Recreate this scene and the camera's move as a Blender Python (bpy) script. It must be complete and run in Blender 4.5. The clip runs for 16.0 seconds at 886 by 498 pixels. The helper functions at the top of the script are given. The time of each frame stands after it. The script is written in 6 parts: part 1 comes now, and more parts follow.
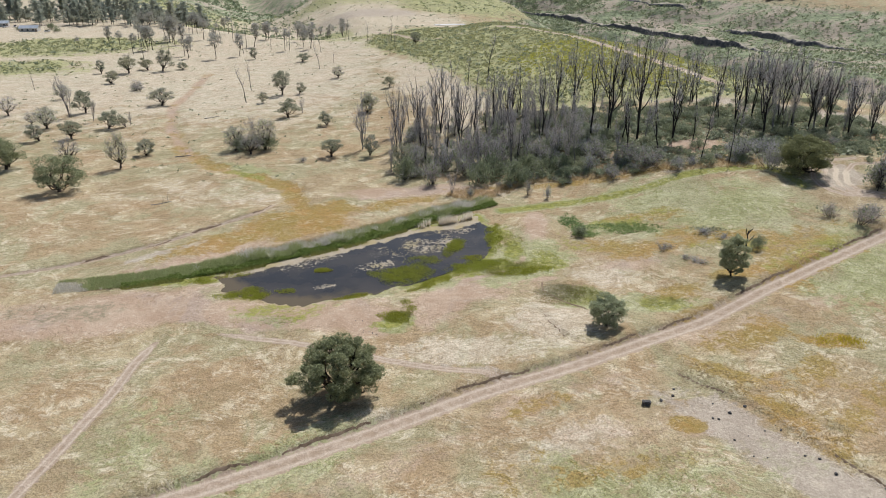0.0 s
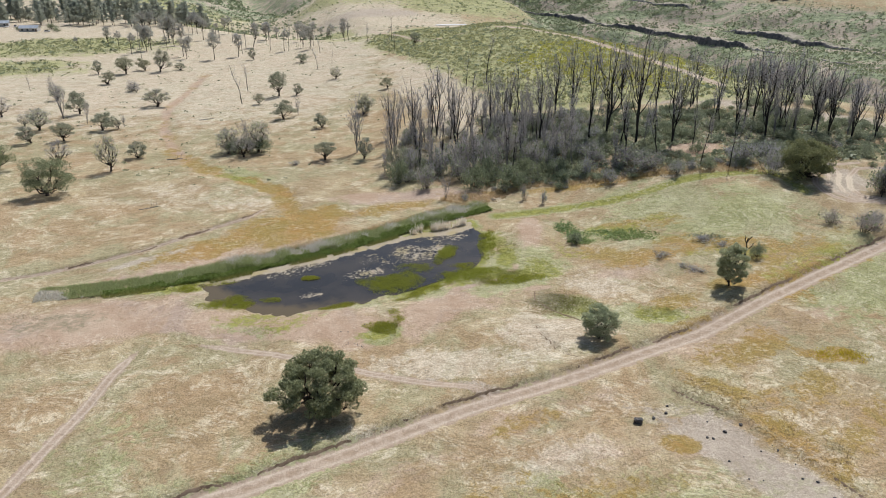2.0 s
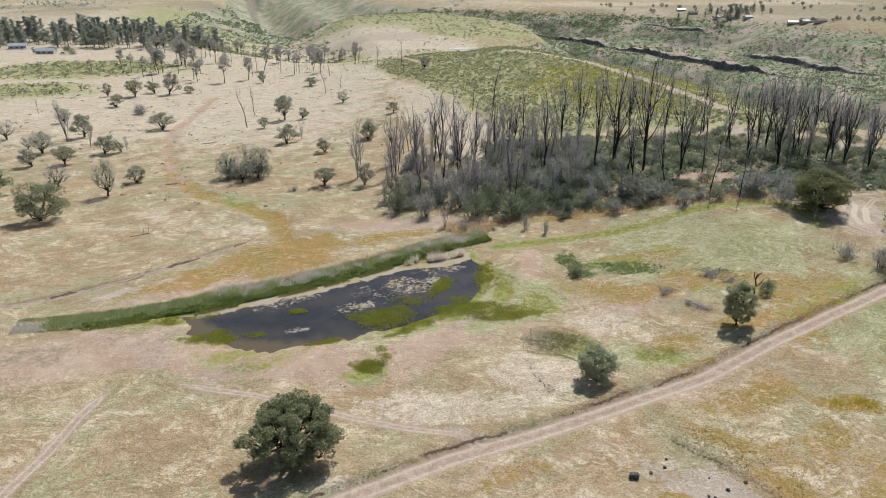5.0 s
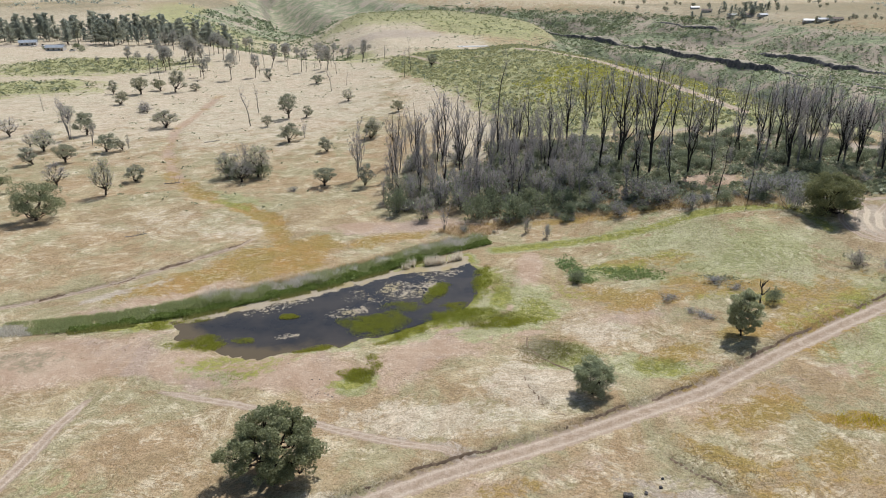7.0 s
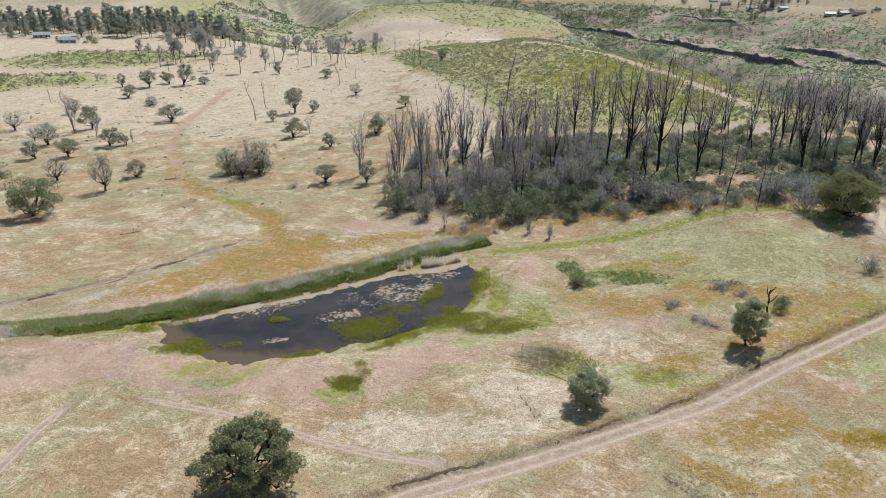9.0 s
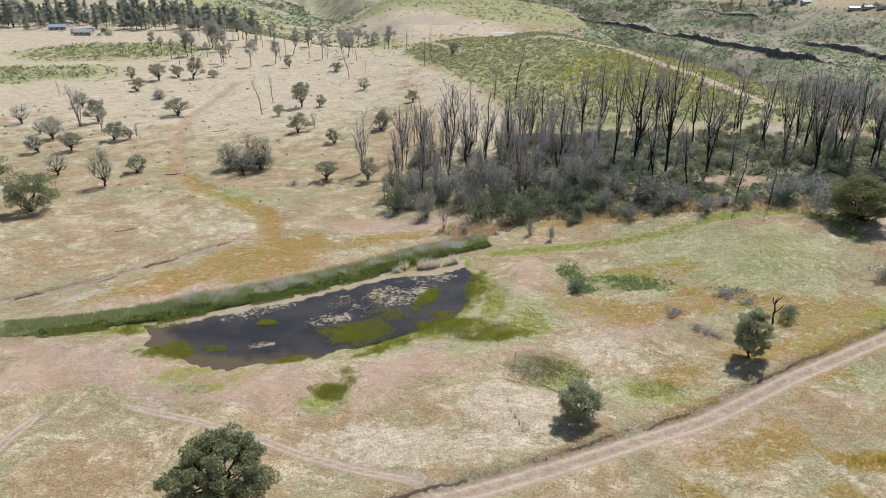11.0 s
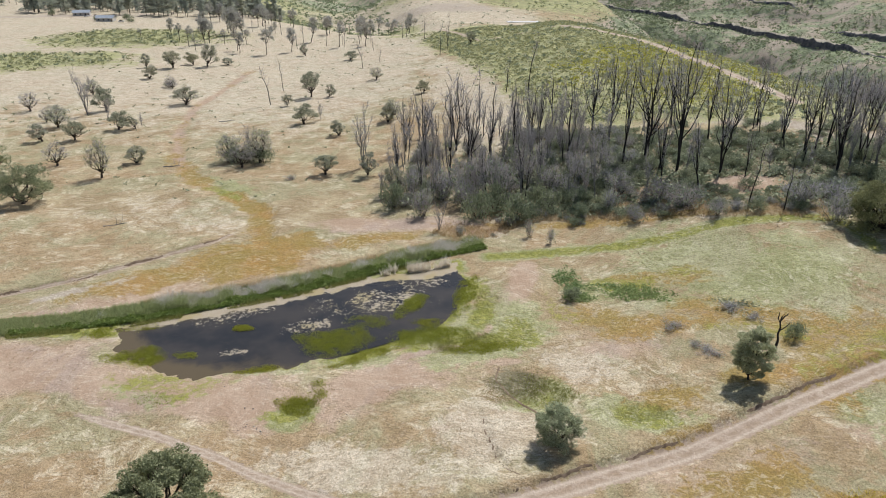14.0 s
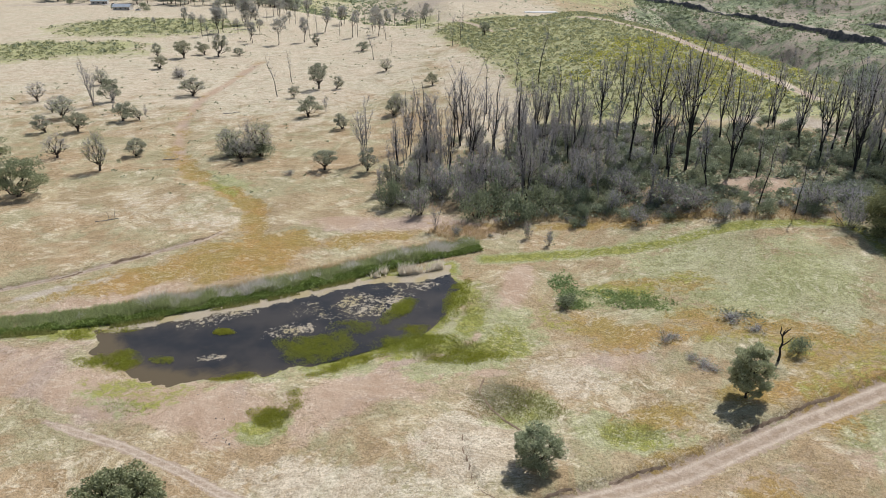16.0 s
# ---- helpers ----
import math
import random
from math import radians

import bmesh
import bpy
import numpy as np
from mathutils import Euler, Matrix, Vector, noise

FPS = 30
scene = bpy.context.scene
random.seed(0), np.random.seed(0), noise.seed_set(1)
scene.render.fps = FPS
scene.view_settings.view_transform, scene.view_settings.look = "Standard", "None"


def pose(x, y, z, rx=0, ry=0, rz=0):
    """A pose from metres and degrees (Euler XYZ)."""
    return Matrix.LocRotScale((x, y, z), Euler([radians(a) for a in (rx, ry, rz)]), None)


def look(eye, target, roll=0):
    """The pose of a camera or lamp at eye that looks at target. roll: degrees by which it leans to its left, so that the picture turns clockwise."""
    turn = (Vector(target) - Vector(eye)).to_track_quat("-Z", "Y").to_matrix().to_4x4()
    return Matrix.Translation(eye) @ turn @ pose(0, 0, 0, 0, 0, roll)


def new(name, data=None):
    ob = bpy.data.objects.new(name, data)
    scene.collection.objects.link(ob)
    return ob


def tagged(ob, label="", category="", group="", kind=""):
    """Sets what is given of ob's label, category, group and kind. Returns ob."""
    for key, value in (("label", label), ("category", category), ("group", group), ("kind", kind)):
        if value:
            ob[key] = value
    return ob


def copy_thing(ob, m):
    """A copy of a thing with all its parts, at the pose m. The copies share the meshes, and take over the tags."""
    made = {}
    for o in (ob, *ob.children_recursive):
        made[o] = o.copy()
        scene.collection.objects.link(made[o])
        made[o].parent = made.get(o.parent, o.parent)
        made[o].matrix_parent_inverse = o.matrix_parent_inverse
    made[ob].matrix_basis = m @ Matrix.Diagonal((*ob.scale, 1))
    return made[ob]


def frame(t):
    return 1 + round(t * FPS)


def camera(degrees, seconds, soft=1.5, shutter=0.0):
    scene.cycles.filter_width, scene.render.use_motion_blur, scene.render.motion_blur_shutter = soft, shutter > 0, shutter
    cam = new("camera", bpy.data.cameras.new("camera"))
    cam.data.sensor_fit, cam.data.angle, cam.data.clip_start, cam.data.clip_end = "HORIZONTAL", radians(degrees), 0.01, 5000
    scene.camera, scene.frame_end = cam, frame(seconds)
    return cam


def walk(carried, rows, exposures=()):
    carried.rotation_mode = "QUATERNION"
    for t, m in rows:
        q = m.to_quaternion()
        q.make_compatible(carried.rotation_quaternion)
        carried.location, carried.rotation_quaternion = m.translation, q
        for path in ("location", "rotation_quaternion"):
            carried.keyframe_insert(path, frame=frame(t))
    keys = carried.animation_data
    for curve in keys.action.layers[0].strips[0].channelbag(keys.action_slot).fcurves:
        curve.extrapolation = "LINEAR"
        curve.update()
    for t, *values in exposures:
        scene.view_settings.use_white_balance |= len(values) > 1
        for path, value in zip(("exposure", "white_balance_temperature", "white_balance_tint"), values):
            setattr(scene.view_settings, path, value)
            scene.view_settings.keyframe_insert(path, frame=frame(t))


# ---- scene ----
cam = camera(63.9, 16.0, soft=1.0)
METRES, EYE, TILT, LEAN, TURN = 44.0, 56.4, -22.9, 0.0, 0.0
ROWS = [
    (0.0, 0.0, 0.0, 0.0, 0.0, 0.0, -0.0),
    (0.5, 0.0141, 0.0193, 0.0089, 0.06, -0.02, -0.02),
    (1.0, 0.0289, 0.0389, 0.0175, 0.17, -0.02, -0.07),
    (1.5, 0.0435, 0.0586, 0.0259, 0.24, -0.02, -0.1),
    (2.0, 0.0578, 0.0783, 0.0342, 0.33, -0.03, -0.13),
    (2.5, 0.0718, 0.0984, 0.0423, 0.51, -0.03, -0.22),
    (3.0, 0.0862, 0.1191, 0.0503, 0.72, -0.06, -0.32),
    (3.5, 0.1009, 0.1398, 0.0595, 0.92, 0.16, -0.41),
    (4.0, 0.1156, 0.1606, 0.0684, 1.11, 0.91, -0.5),
    (4.2, 0.1215, 0.1688, 0.0716, 1.19, 1.25, -0.54),
    (4.5, 0.1303, 0.181, 0.0765, 1.32, 1.62, -0.59),
    (6.3, 0.183, 0.254, 0.1046, 2.1, 1.69, -0.94),
    (6.5, 0.1892, 0.2622, 0.1077, 2.19, 1.66, -0.98),
    (7.0, 0.2061, 0.2837, 0.1153, 2.45, 1.47, -1.1),
    (7.5, 0.2242, 0.3059, 0.126, 2.73, 1.01, -1.21),
    (8.0, 0.243, 0.3284, 0.1358, 3.03, 0.96, -1.34),
    (8.5, 0.2614, 0.3507, 0.1458, 3.35, 0.91, -1.46),
    (9.0, 0.2804, 0.3732, 0.156, 3.67, 0.88, -1.62),
    (11.5, 0.3822, 0.4908, 0.2075, 5.34, 0.13, -2.4),
    (12.0, 0.404, 0.5161, 0.2186, 5.68, -0.04, -2.56),
    (12.5, 0.4259, 0.5418, 0.2301, 6.02, -0.21, -2.71),
    (13.0, 0.4484, 0.5683, 0.2418, 6.38, -0.38, -2.88),
    (13.5, 0.4717, 0.5953, 0.2543, 6.76, -0.56, -3.04),
    (14.0, 0.4952, 0.6231, 0.267, 7.15, -0.75, -3.22),
    (14.5, 0.5193, 0.6515, 0.28, 7.55, -0.96, -3.41),
    (15.0, 0.5437, 0.6803, 0.2937, 7.96, -1.16, -3.58),
    (15.5, 0.5675, 0.7095, 0.3072, 8.36, -1.4, -3.76),
    (16.0, 0.5909, 0.7389, 0.3213, 8.79, -1.65, -3.95),
]
walk(cam, [(t, pose(0, 0, EYE, TILT, LEAN, TURN) @ pose(METRES * x, METRES * y, METRES * z, 90 + pitch, roll, yaw)) for t, x, y, z, yaw, pitch, roll in ROWS])

# Path fitted along the flight: x right, y ahead, z up; the pond's water is z = 0.
# ---- world, sun and exposure ----
SUN_EL, SUN_AZ = 54.0, 25.0
world = bpy.data.worlds.new("clear_sky")
scene.world = world
world.use_nodes = True
wt = world.node_tree
sky = wt.nodes.new("ShaderNodeTexSky")
sky.sky_type, sky.sun_disc = "NISHITA", False
sky.sun_elevation, sky.sun_rotation = radians(SUN_EL), radians(SUN_AZ)
sky.altitude, sky.air_density, sky.dust_density = 200, 1.0, 2.0
wt.links.new(sky.outputs[0], wt.nodes["Background"].inputs[0])
wt.nodes["Background"].inputs[1].default_value = 0.08
sun = new("sun", bpy.data.lights.new("sun", "SUN"))
sun.data.energy, sun.data.angle, sun.data.color = 4.1, radians(0.53), (1.0, 0.985, 0.975)
ca, sa = math.cos(radians(SUN_EL)), math.sin(radians(SUN_EL))
sun.matrix_world = look((300 * ca * math.sin(radians(SUN_AZ)), 300 * ca * math.cos(radians(SUN_AZ)), 300 * sa), (0, 0, 0))
scene.view_settings.exposure = 0.07


# ---- materials ----
class Nodes:
    """A short hand for building a node material."""

    def __init__(self, name):
        self.mat = bpy.data.materials.new(name)
        self.mat.use_nodes = True
        self.t = self.mat.node_tree
        self.bsdf = self.t.nodes["Principled BSDF"]

    def node(self, kind, **sockets):
        n = self.t.nodes.new(kind)
        return n

    def put(self, socket, value):
        if hasattr(value, "is_output"):
            self.t.links.new(value, socket)
        elif isinstance(value, (tuple, list)) and len(value) == 3 and socket.type == "RGBA":
            socket.default_value = (*value, 1)
        else:
            socket.default_value = value

    def where(self):
        return self.t.nodes.new("ShaderNodeNewGeometry").outputs["Position"]

    def local(self):
        return self.t.nodes.new("ShaderNodeTexCoord").outputs["Object"]

    def island(self):
        return self.t.nodes.new("ShaderNodeNewGeometry").outputs["Random Per Island"]

    def chance(self):
        return self.t.nodes.new("ShaderNodeObjectInfo").outputs["Random"]

    def attr(self, name):
        n = self.t.nodes.new("ShaderNodeAttribute")
        n.attribute_name = name
        return n

    def noise(self, vec, scale, detail=3.0, rough=0.55, twist=0.0):
        n = self.t.nodes.new("ShaderNodeTexNoise")
        self.put(n.inputs["Vector"], vec)
        n.inputs["Scale"].default_value, n.inputs["Detail"].default_value = scale, detail
        n.inputs["Roughness"].default_value, n.inputs["Distortion"].default_value = rough, twist
        return n.outputs["Fac"]

    def stretch(self, vec, scale, turn=0.0):
        n = self.t.nodes.new("ShaderNodeMapping")
        self.put(n.inputs["Vector"], vec)
        n.inputs["Scale"].default_value = scale
        n.inputs["Rotation"].default_value = (0, 0, turn)
        return n.outputs[0]

    def swirl(self, vec, scale, amount):
        """Places pushed about by a soft noise, so that patterns read from them bend."""
        n = self.t.nodes.new("ShaderNodeTexNoise")
        self.put(n.inputs["Vector"], vec)
        n.inputs["Scale"].default_value, n.inputs["Detail"].default_value = scale, 2.0
        v = self.t.nodes.new("ShaderNodeVectorMath")
        v.operation = "MULTIPLY_ADD"
        self.put(v.inputs[0], n.outputs["Color"])
        v.inputs[1].default_value = (amount, amount, 0.0)
        self.put(v.inputs[2], vec)
        return v.outputs[0]

    def math(self, op, a, b=0.0, c=0.0, clamp=False):
        n = self.t.nodes.new("ShaderNodeMath")
        n.operation, n.use_clamp = op, clamp
        for s, v in zip(n.inputs, (a, b, c)):
            self.put(s, v)
        return n.outputs[0]

    def step(self, v, lo, hi, a=0.0, b=1.0):
        n = self.t.nodes.new("ShaderNodeMapRange")
        n.interpolation_type = "SMOOTHSTEP"
        for s, x in zip(n.inputs, (v, lo, hi, a, b)):
            self.put(s, x)
        return n.outputs[0]

    def mix(self, fac, a, b, kind="MIX"):
        n = self.t.nodes.new("ShaderNodeMix")
        n.data_type, n.blend_type = "RGBA", kind
        self.put(n.inputs[0], fac)
        self.put(n.inputs[6], a)
        self.put(n.inputs[7], b)
        return n.outputs[2]

    def bump(self, heights, strength, distance):
        n = self.t.nodes.new("ShaderNodeBump")
        n.inputs["Strength"].default_value, n.inputs["Distance"].default_value = strength, distance
        self.put(n.inputs["Height"], heights)
        self.put(self.bsdf.inputs["Normal"], n.outputs[0])

    def finish(self, colour, rough=0.9, spec=0.15, metal=0.0):
        self.put(self.bsdf.inputs["Base Color"], colour)
        self.put(self.bsdf.inputs["Roughness"], rough)
        self.bsdf.inputs["Specular IOR Level"].default_value = spec
        self.bsdf.inputs["Metallic"].default_value = metal
        return self.mat

    def see_through(self, colour, share):
        """Lets part of the light pass, as thin leaves do."""
        tr = self.t.nodes.new("ShaderNodeBsdfTranslucent")
        self.put(tr.inputs[0], colour)
        m = self.t.nodes.new("ShaderNodeMixShader")
        m.inputs[0].default_value = share
        self.t.links.new(self.bsdf.outputs[0], m.inputs[1])
        self.t.links.new(tr.outputs[0], m.inputs[2])
        self.t.links.new(m.outputs[0], self.t.nodes["Material Output"].inputs[0])


def leaf_material(name, dark, light, share=0.25, rough=0.6):
    n = Nodes(name)
    c = n.mix(n.island(), dark, light)
    c = n.mix(n.math("MULTIPLY", n.chance(), 0.35), c, tuple(0.5 * (a + b) * f for a, b, f in zip(dark, light, (1.25, 1.05, 0.8))))
    n.finish(c, rough, 0.2)
    n.see_through(c, share)
    return n.mat


def wood_material(name, dark, light, scale=1.5):
    n = Nodes(name)
    p = n.stretch(n.local(), (1, 1, 0.25))
    a, b = n.noise(p, scale, 4), n.noise(p, scale * 7, 3)
    c = n.mix(n.step(a, 0.3, 0.7), dark, light)
    c = n.mix(n.math("MULTIPLY", b, 0.5), c, tuple(0.6 * v for v in dark))
    n.bump(b, 0.6, 0.05)
    return n.finish(c, 0.9, 0.1)


def plain_material(name, a, b, scale=2.0, rough=0.7, metal=0.0, spec=0.3):
    n = Nodes(name)
    p = n.local()
    c = n.mix(n.step(n.noise(p, scale, 4), 0.3, 0.7), a, b)
    c = n.mix(n.math("MULTIPLY", n.noise(p, scale * 9, 2), 0.25), c, tuple(0.6 * v for v in a))
    n.bump(n.noise(p, scale * 6, 3), 0.25, 0.02)
    return n.finish(c, rough, spec, metal)


def ground_material():
    n = Nodes("dry_meadow")
    p = n.where()
    a1, a2, ln = n.attr("zones"), n.attr("zones_more"), n.attr("lane").outputs["Fac"]
    sep1, sep2 = n.t.nodes.new("ShaderNodeSeparateColor"), n.t.nodes.new("ShaderNodeSeparateColor")
    n.t.links.new(a1.outputs["Color"], sep1.inputs[0])
    n.t.links.new(a2.outputs["Color"], sep2.inputs[0])
    red, green, olive, sand = *sep1.outputs[:3], a1.outputs["Alpha"]
    scrub, dark, pale, rock = *sep2.outputs[:3], a2.outputs["Alpha"]

    gorge = n.attr("gorge").outputs["Fac"]

    def full(v):
        """Noise stretched over the whole range."""
        return n.step(v, 0.36, 0.64)

    bent = n.swirl(n.swirl(p, 0.06, 12.0), 0.35, 3.2)
    big, mid = full(n.noise(p, 0.035, 4, 0.6)), full(n.noise(bent, 0.13, 6, 0.66, 0.3))
    low, fine = full(n.noise(p, 0.8, 5, 0.68, 0.8)), full(n.noise(p, 3.4, 4, 0.72))
    tone = full(n.noise(n.stretch(p, (1, 1, 1), 1.0), 0.06, 6, 0.66, 0.8))
    streak = full(n.noise(n.stretch(bent, (0.75, 1.2, 1), 0.5), 0.42, 7, 0.72, 0.8))
    wisps = full(n.noise(n.stretch(bent, (0.6, 1.35, 1), -0.7), 1.3, 6, 0.72, 1.0))
    lodged = full(n.noise(n.stretch(bent, (0.55, 1.1, 1), 0.9), 0.55, 7, 0.70, 0.8))
    patchy = full(n.noise(n.stretch(p, (1, 1, 1), 0.4), 0.11, 4, 0.6, 1.2))

    def edge(mask, lo=0.15, hi=0.6, amount=0.9):
        rough = n.math("MULTIPLY_ADD", low, 0.45 * amount, -0.225 * amount)
        rough = n.math("MULTIPLY_ADD", n.math("SUBTRACT", mid, 0.5), 0.5 * amount, rough)
        return n.math("MULTIPLY", n.step(n.math("ADD", mask, rough), lo, hi), n.step(mask, 0.02, 0.2))

    # dry meadow: tan and straw, olive-grey where it is thicker, rusty where it is thin, with pale flattened patches
    other = full(n.noise(n.stretch(p, (1, 1, 1), 2.0), 0.05, 6, 0.68, 1.0))
    straw = n.mix(mid, (0.295, 0.222, 0.13), (0.42, 0.342, 0.212))
    straw = n.mix(n.step(tone, 0.25, 0.8, 0.0, 0.80), straw, n.mix(streak, (0.25, 0.233, 0.128), (0.36, 0.332, 0.205)))
    straw = n.mix(n.step(other, 0.5, 0.95, 0.0, 0.75), straw, n.mix(streak, (0.285, 0.192, 0.108), (0.40, 0.285, 0.168)))
    straw = n.mix(n.math("MULTIPLY", n.step(lodged, 0.5, 0.95), n.step(patchy, 0.45, 0.9, 0.08, 0.62)), straw, (0.60, 0.525, 0.385))
    straw = n.mix(n.math("MULTIPLY", n.step(lodged, 0.42, 0.02), n.step(patchy, 0.7, 0.1, 0.10, 0.50)), straw, (0.265, 0.20, 0.125))
    # pale straw; on the far plain this paler colour stands in for haze
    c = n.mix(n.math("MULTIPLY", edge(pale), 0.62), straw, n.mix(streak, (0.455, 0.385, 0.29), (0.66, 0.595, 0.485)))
    soil = n.mix(mid, (0.385, 0.275, 0.198), (0.455, 0.345, 0.258))
    soil = n.mix(n.step(tone, 0.5, 1.0, 0.0, 0.5), soil, (0.36, 0.285, 0.25))
    soil = n.mix(n.step(wisps, 0.75, 1.0, 0.0, 0.35), soil, (0.56, 0.47, 0.37))
    c = n.mix(n.math("MULTIPLY", edge(red, 0.10, 0.6, 0.5), 0.93), c, soil)
    bare = n.mix(mid, (0.345, 0.29, 0.235), (0.42, 0.36, 0.295))
    c = n.mix(n.math("MULTIPLY", edge(sand), 0.92), c, n.mix(n.step(wisps, 0.6, 1.0, 0.0, 0.5), bare, (0.52, 0.45, 0.36)))
    grass = n.mix(streak, (0.24, 0.255, 0.12), (0.35, 0.355, 0.185))
    grass = n.mix(n.step(mid, 0.5, 1.0, 0.0, 0.4), grass, (0.46, 0.44, 0.29))
    grass = n.mix(n.step(tone, 0.5, 1.0, 0.0, 0.45), grass, (0.39, 0.355, 0.235))
    c = n.mix(n.math("MULTIPLY", edge(green, 0.05, 0.55), 0.92), c, grass)
    wet = n.mix(mid, (0.33, 0.19, 0.06), (0.25, 0.18, 0.05))
    c = n.mix(n.math("MULTIPLY", edge(olive, 0.10, 0.55), 0.95), c, n.mix(n.math("MULTIPLY", low, 0.35), wet, (0.36, 0.28, 0.13)))
    lush = n.attr("lush").outputs["Fac"]
    c = n.mix(n.math("MULTIPLY", edge(lush, 0.12, 0.7), 0.92), c, n.mix(low, (0.15, 0.168, 0.03), (0.30, 0.295, 0.08)))
    shrubs = n.mix(mid, (0.23, 0.245, 0.125), (0.385, 0.385, 0.19))
    shrubs = n.mix(n.step(streak, 0.55, 1.0, 0, 0.6), shrubs, (0.33, 0.28, 0.16))
    c = n.mix(edge(scrub), c, shrubs)
    # dark zone: damp and dark soil, plus tree shade painted into the ground colour
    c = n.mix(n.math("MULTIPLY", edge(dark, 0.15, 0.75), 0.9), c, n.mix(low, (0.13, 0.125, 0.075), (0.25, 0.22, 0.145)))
    # gorge slopes: brush in clumps over tan rubble, greyer rock where steep
    clump = n.noise(p, 0.022, 5, 0.68, 1.0)
    speck = n.noise(p, 0.16, 5, 0.75, 0.6)
    rubble = n.mix(speck, (0.30, 0.25, 0.195), (0.50, 0.43, 0.35))
    thicket = n.mix(n.step(speck, 0.38, 0.62), (0.105, 0.135, 0.085), (0.30, 0.345, 0.205))
    side = n.mix(n.step(n.math("MULTIPLY_ADD", n.math("SUBTRACT", speck, 0.5), 0.55, clump), 0.43, 0.54), rubble, thicket)
    side = n.mix(n.step(rock, 0.3, 0.8, 0.0, 0.55), side, (0.13, 0.115, 0.105))
    c = n.mix(n.step(n.math("MULTIPLY_ADD", n.math("SUBTRACT", clump, 0.5), 0.8, gorge), 0.25, 0.75), c, side)
    # tracks: bare soil with two paler ruts and a grassy middle
    lane = n.math("ADD", ln, n.math("MULTIPLY_ADD", low, 0.55, -0.275))
    bed = n.mix(low, (0.345, 0.265, 0.20), (0.43, 0.345, 0.27))
    rut = n.math("ABSOLUTE", n.math("SUBTRACT", ln, 0.55))
    bed = n.mix(n.step(n.math("ADD", rut, n.math("MULTIPLY", streak, 0.15)), 0.38, 0.05, 0.0, 0.65), bed, (0.55, 0.46, 0.37))
    bed = n.mix(n.step(n.math("ADD", ln, n.math("MULTIPLY", low, 0.2)), 0.34, 0.1, 0.0, 0.35), bed, (0.29, 0.215, 0.135))
    bed = n.mix(n.step(sand, 0.45, 0.95, 0.0, 0.75), bed, (0.62, 0.54, 0.42))
    c = n.mix(n.step(lane, 1.12, 0.86), c, bed)
    # straw litter and fine grain, quieter on bare soil
    bald = n.math("MAXIMUM", n.step(ln, 1.3, 0.8), n.math("MULTIPLY", n.math("MAXIMUM", red, sand), 0.75), clamp=True)
    turf = n.step(bald, 0.0, 1.0, 1.0, 0.3)
    c = n.mix(n.math("MULTIPLY", n.math("MULTIPLY", n.step(wisps, 0.60, 0.92), n.step(patchy, 0.2, 0.8, 0.10, 0.36)), turf), c, (0.66, 0.59, 0.46))
    c = n.mix(n.math("MULTIPLY", n.step(wisps, 0.32, 0.0, 0.0, 0.30), turf), c, (0.20, 0.16, 0.09))
    grain = full(n.noise(p, 11.0, 3, 0.75))
    c = n.mix(turf, c, n.math("MULTIPLY_ADD", fine, 0.36, 0.82), "MULTIPLY")
    c = n.mix(turf, c, n.math("MULTIPLY_ADD", grain, 0.36, 0.82), "MULTIPLY")
    c = n.mix(n.math("MULTIPLY", n.math("MULTIPLY", n.step(fine, 0.22, 0.0, 0.0, 0.5), n.step(low, 0.3, 0.7)), turf), c, (0.13, 0.105, 0.06))
    height_mix = n.math("ADD", n.math("MULTIPLY", low, 0.6), n.math("MULTIPLY", fine, 0.3))
    n.bump(height_mix, 0.6, 0.12)
    return n.finish(c, 0.95, 0.05)


def water_material():
    n = Nodes("pond_water")
    p = n.where()
    z = n.attr("scum").outputs["Fac"]
    a, b, f = n.noise(p, 0.35, 6, 0.65, 1.0), n.noise(p, 1.6, 5, 0.7, 0.5), n.noise(p, 6.0, 4, 0.7)
    s = n.math("ADD", z, n.math("MULTIPLY_ADD", a, 1.9, -0.95))
    s = n.math("ADD", s, n.math("MULTIPLY_ADD", b, 2.4, -1.2))
    s = n.math("ADD", s, n.math("MULTIPLY_ADD", f, 0.8, -0.4))
    cover = n.math("MULTIPLY", n.step(s, 0.42, 0.75), n.step(z, 0.05, 0.3))
    murk = n.mix(n.step(n.noise(p, 0.12, 3), 0.35, 0.65), (0.026, 0.026, 0.027), (0.052, 0.046, 0.040))
    murk = n.mix(n.step(n.math("MULTIPLY_ADD", n.math("SUBTRACT", a, 0.5), 0.8, n.attr("shallow").outputs["Fac"]), 0.0, 0.8, 0.0, 0.95), murk, (0.115, 0.088, 0.05))
    crust = n.mix(n.step(f, 0.4, 0.65), (0.29, 0.24, 0.165), (0.46, 0.40, 0.31))
    crust = n.mix(n.step(n.noise(p, 0.2, 2), 0.45, 0.6, 0, 0.8), crust, (0.33, 0.27, 0.14))
    n.bump(n.math("MULTIPLY_ADD", f, n.math("MULTIPLY", cover, 1.0), n.math("MULTIPLY", b, 0.12)), 0.25, 0.05)
    n.finish(n.mix(cover, murk, crust), n.step(cover, 0.0, 1.0, 0.10, 0.85), 0.26)
    return n.mat


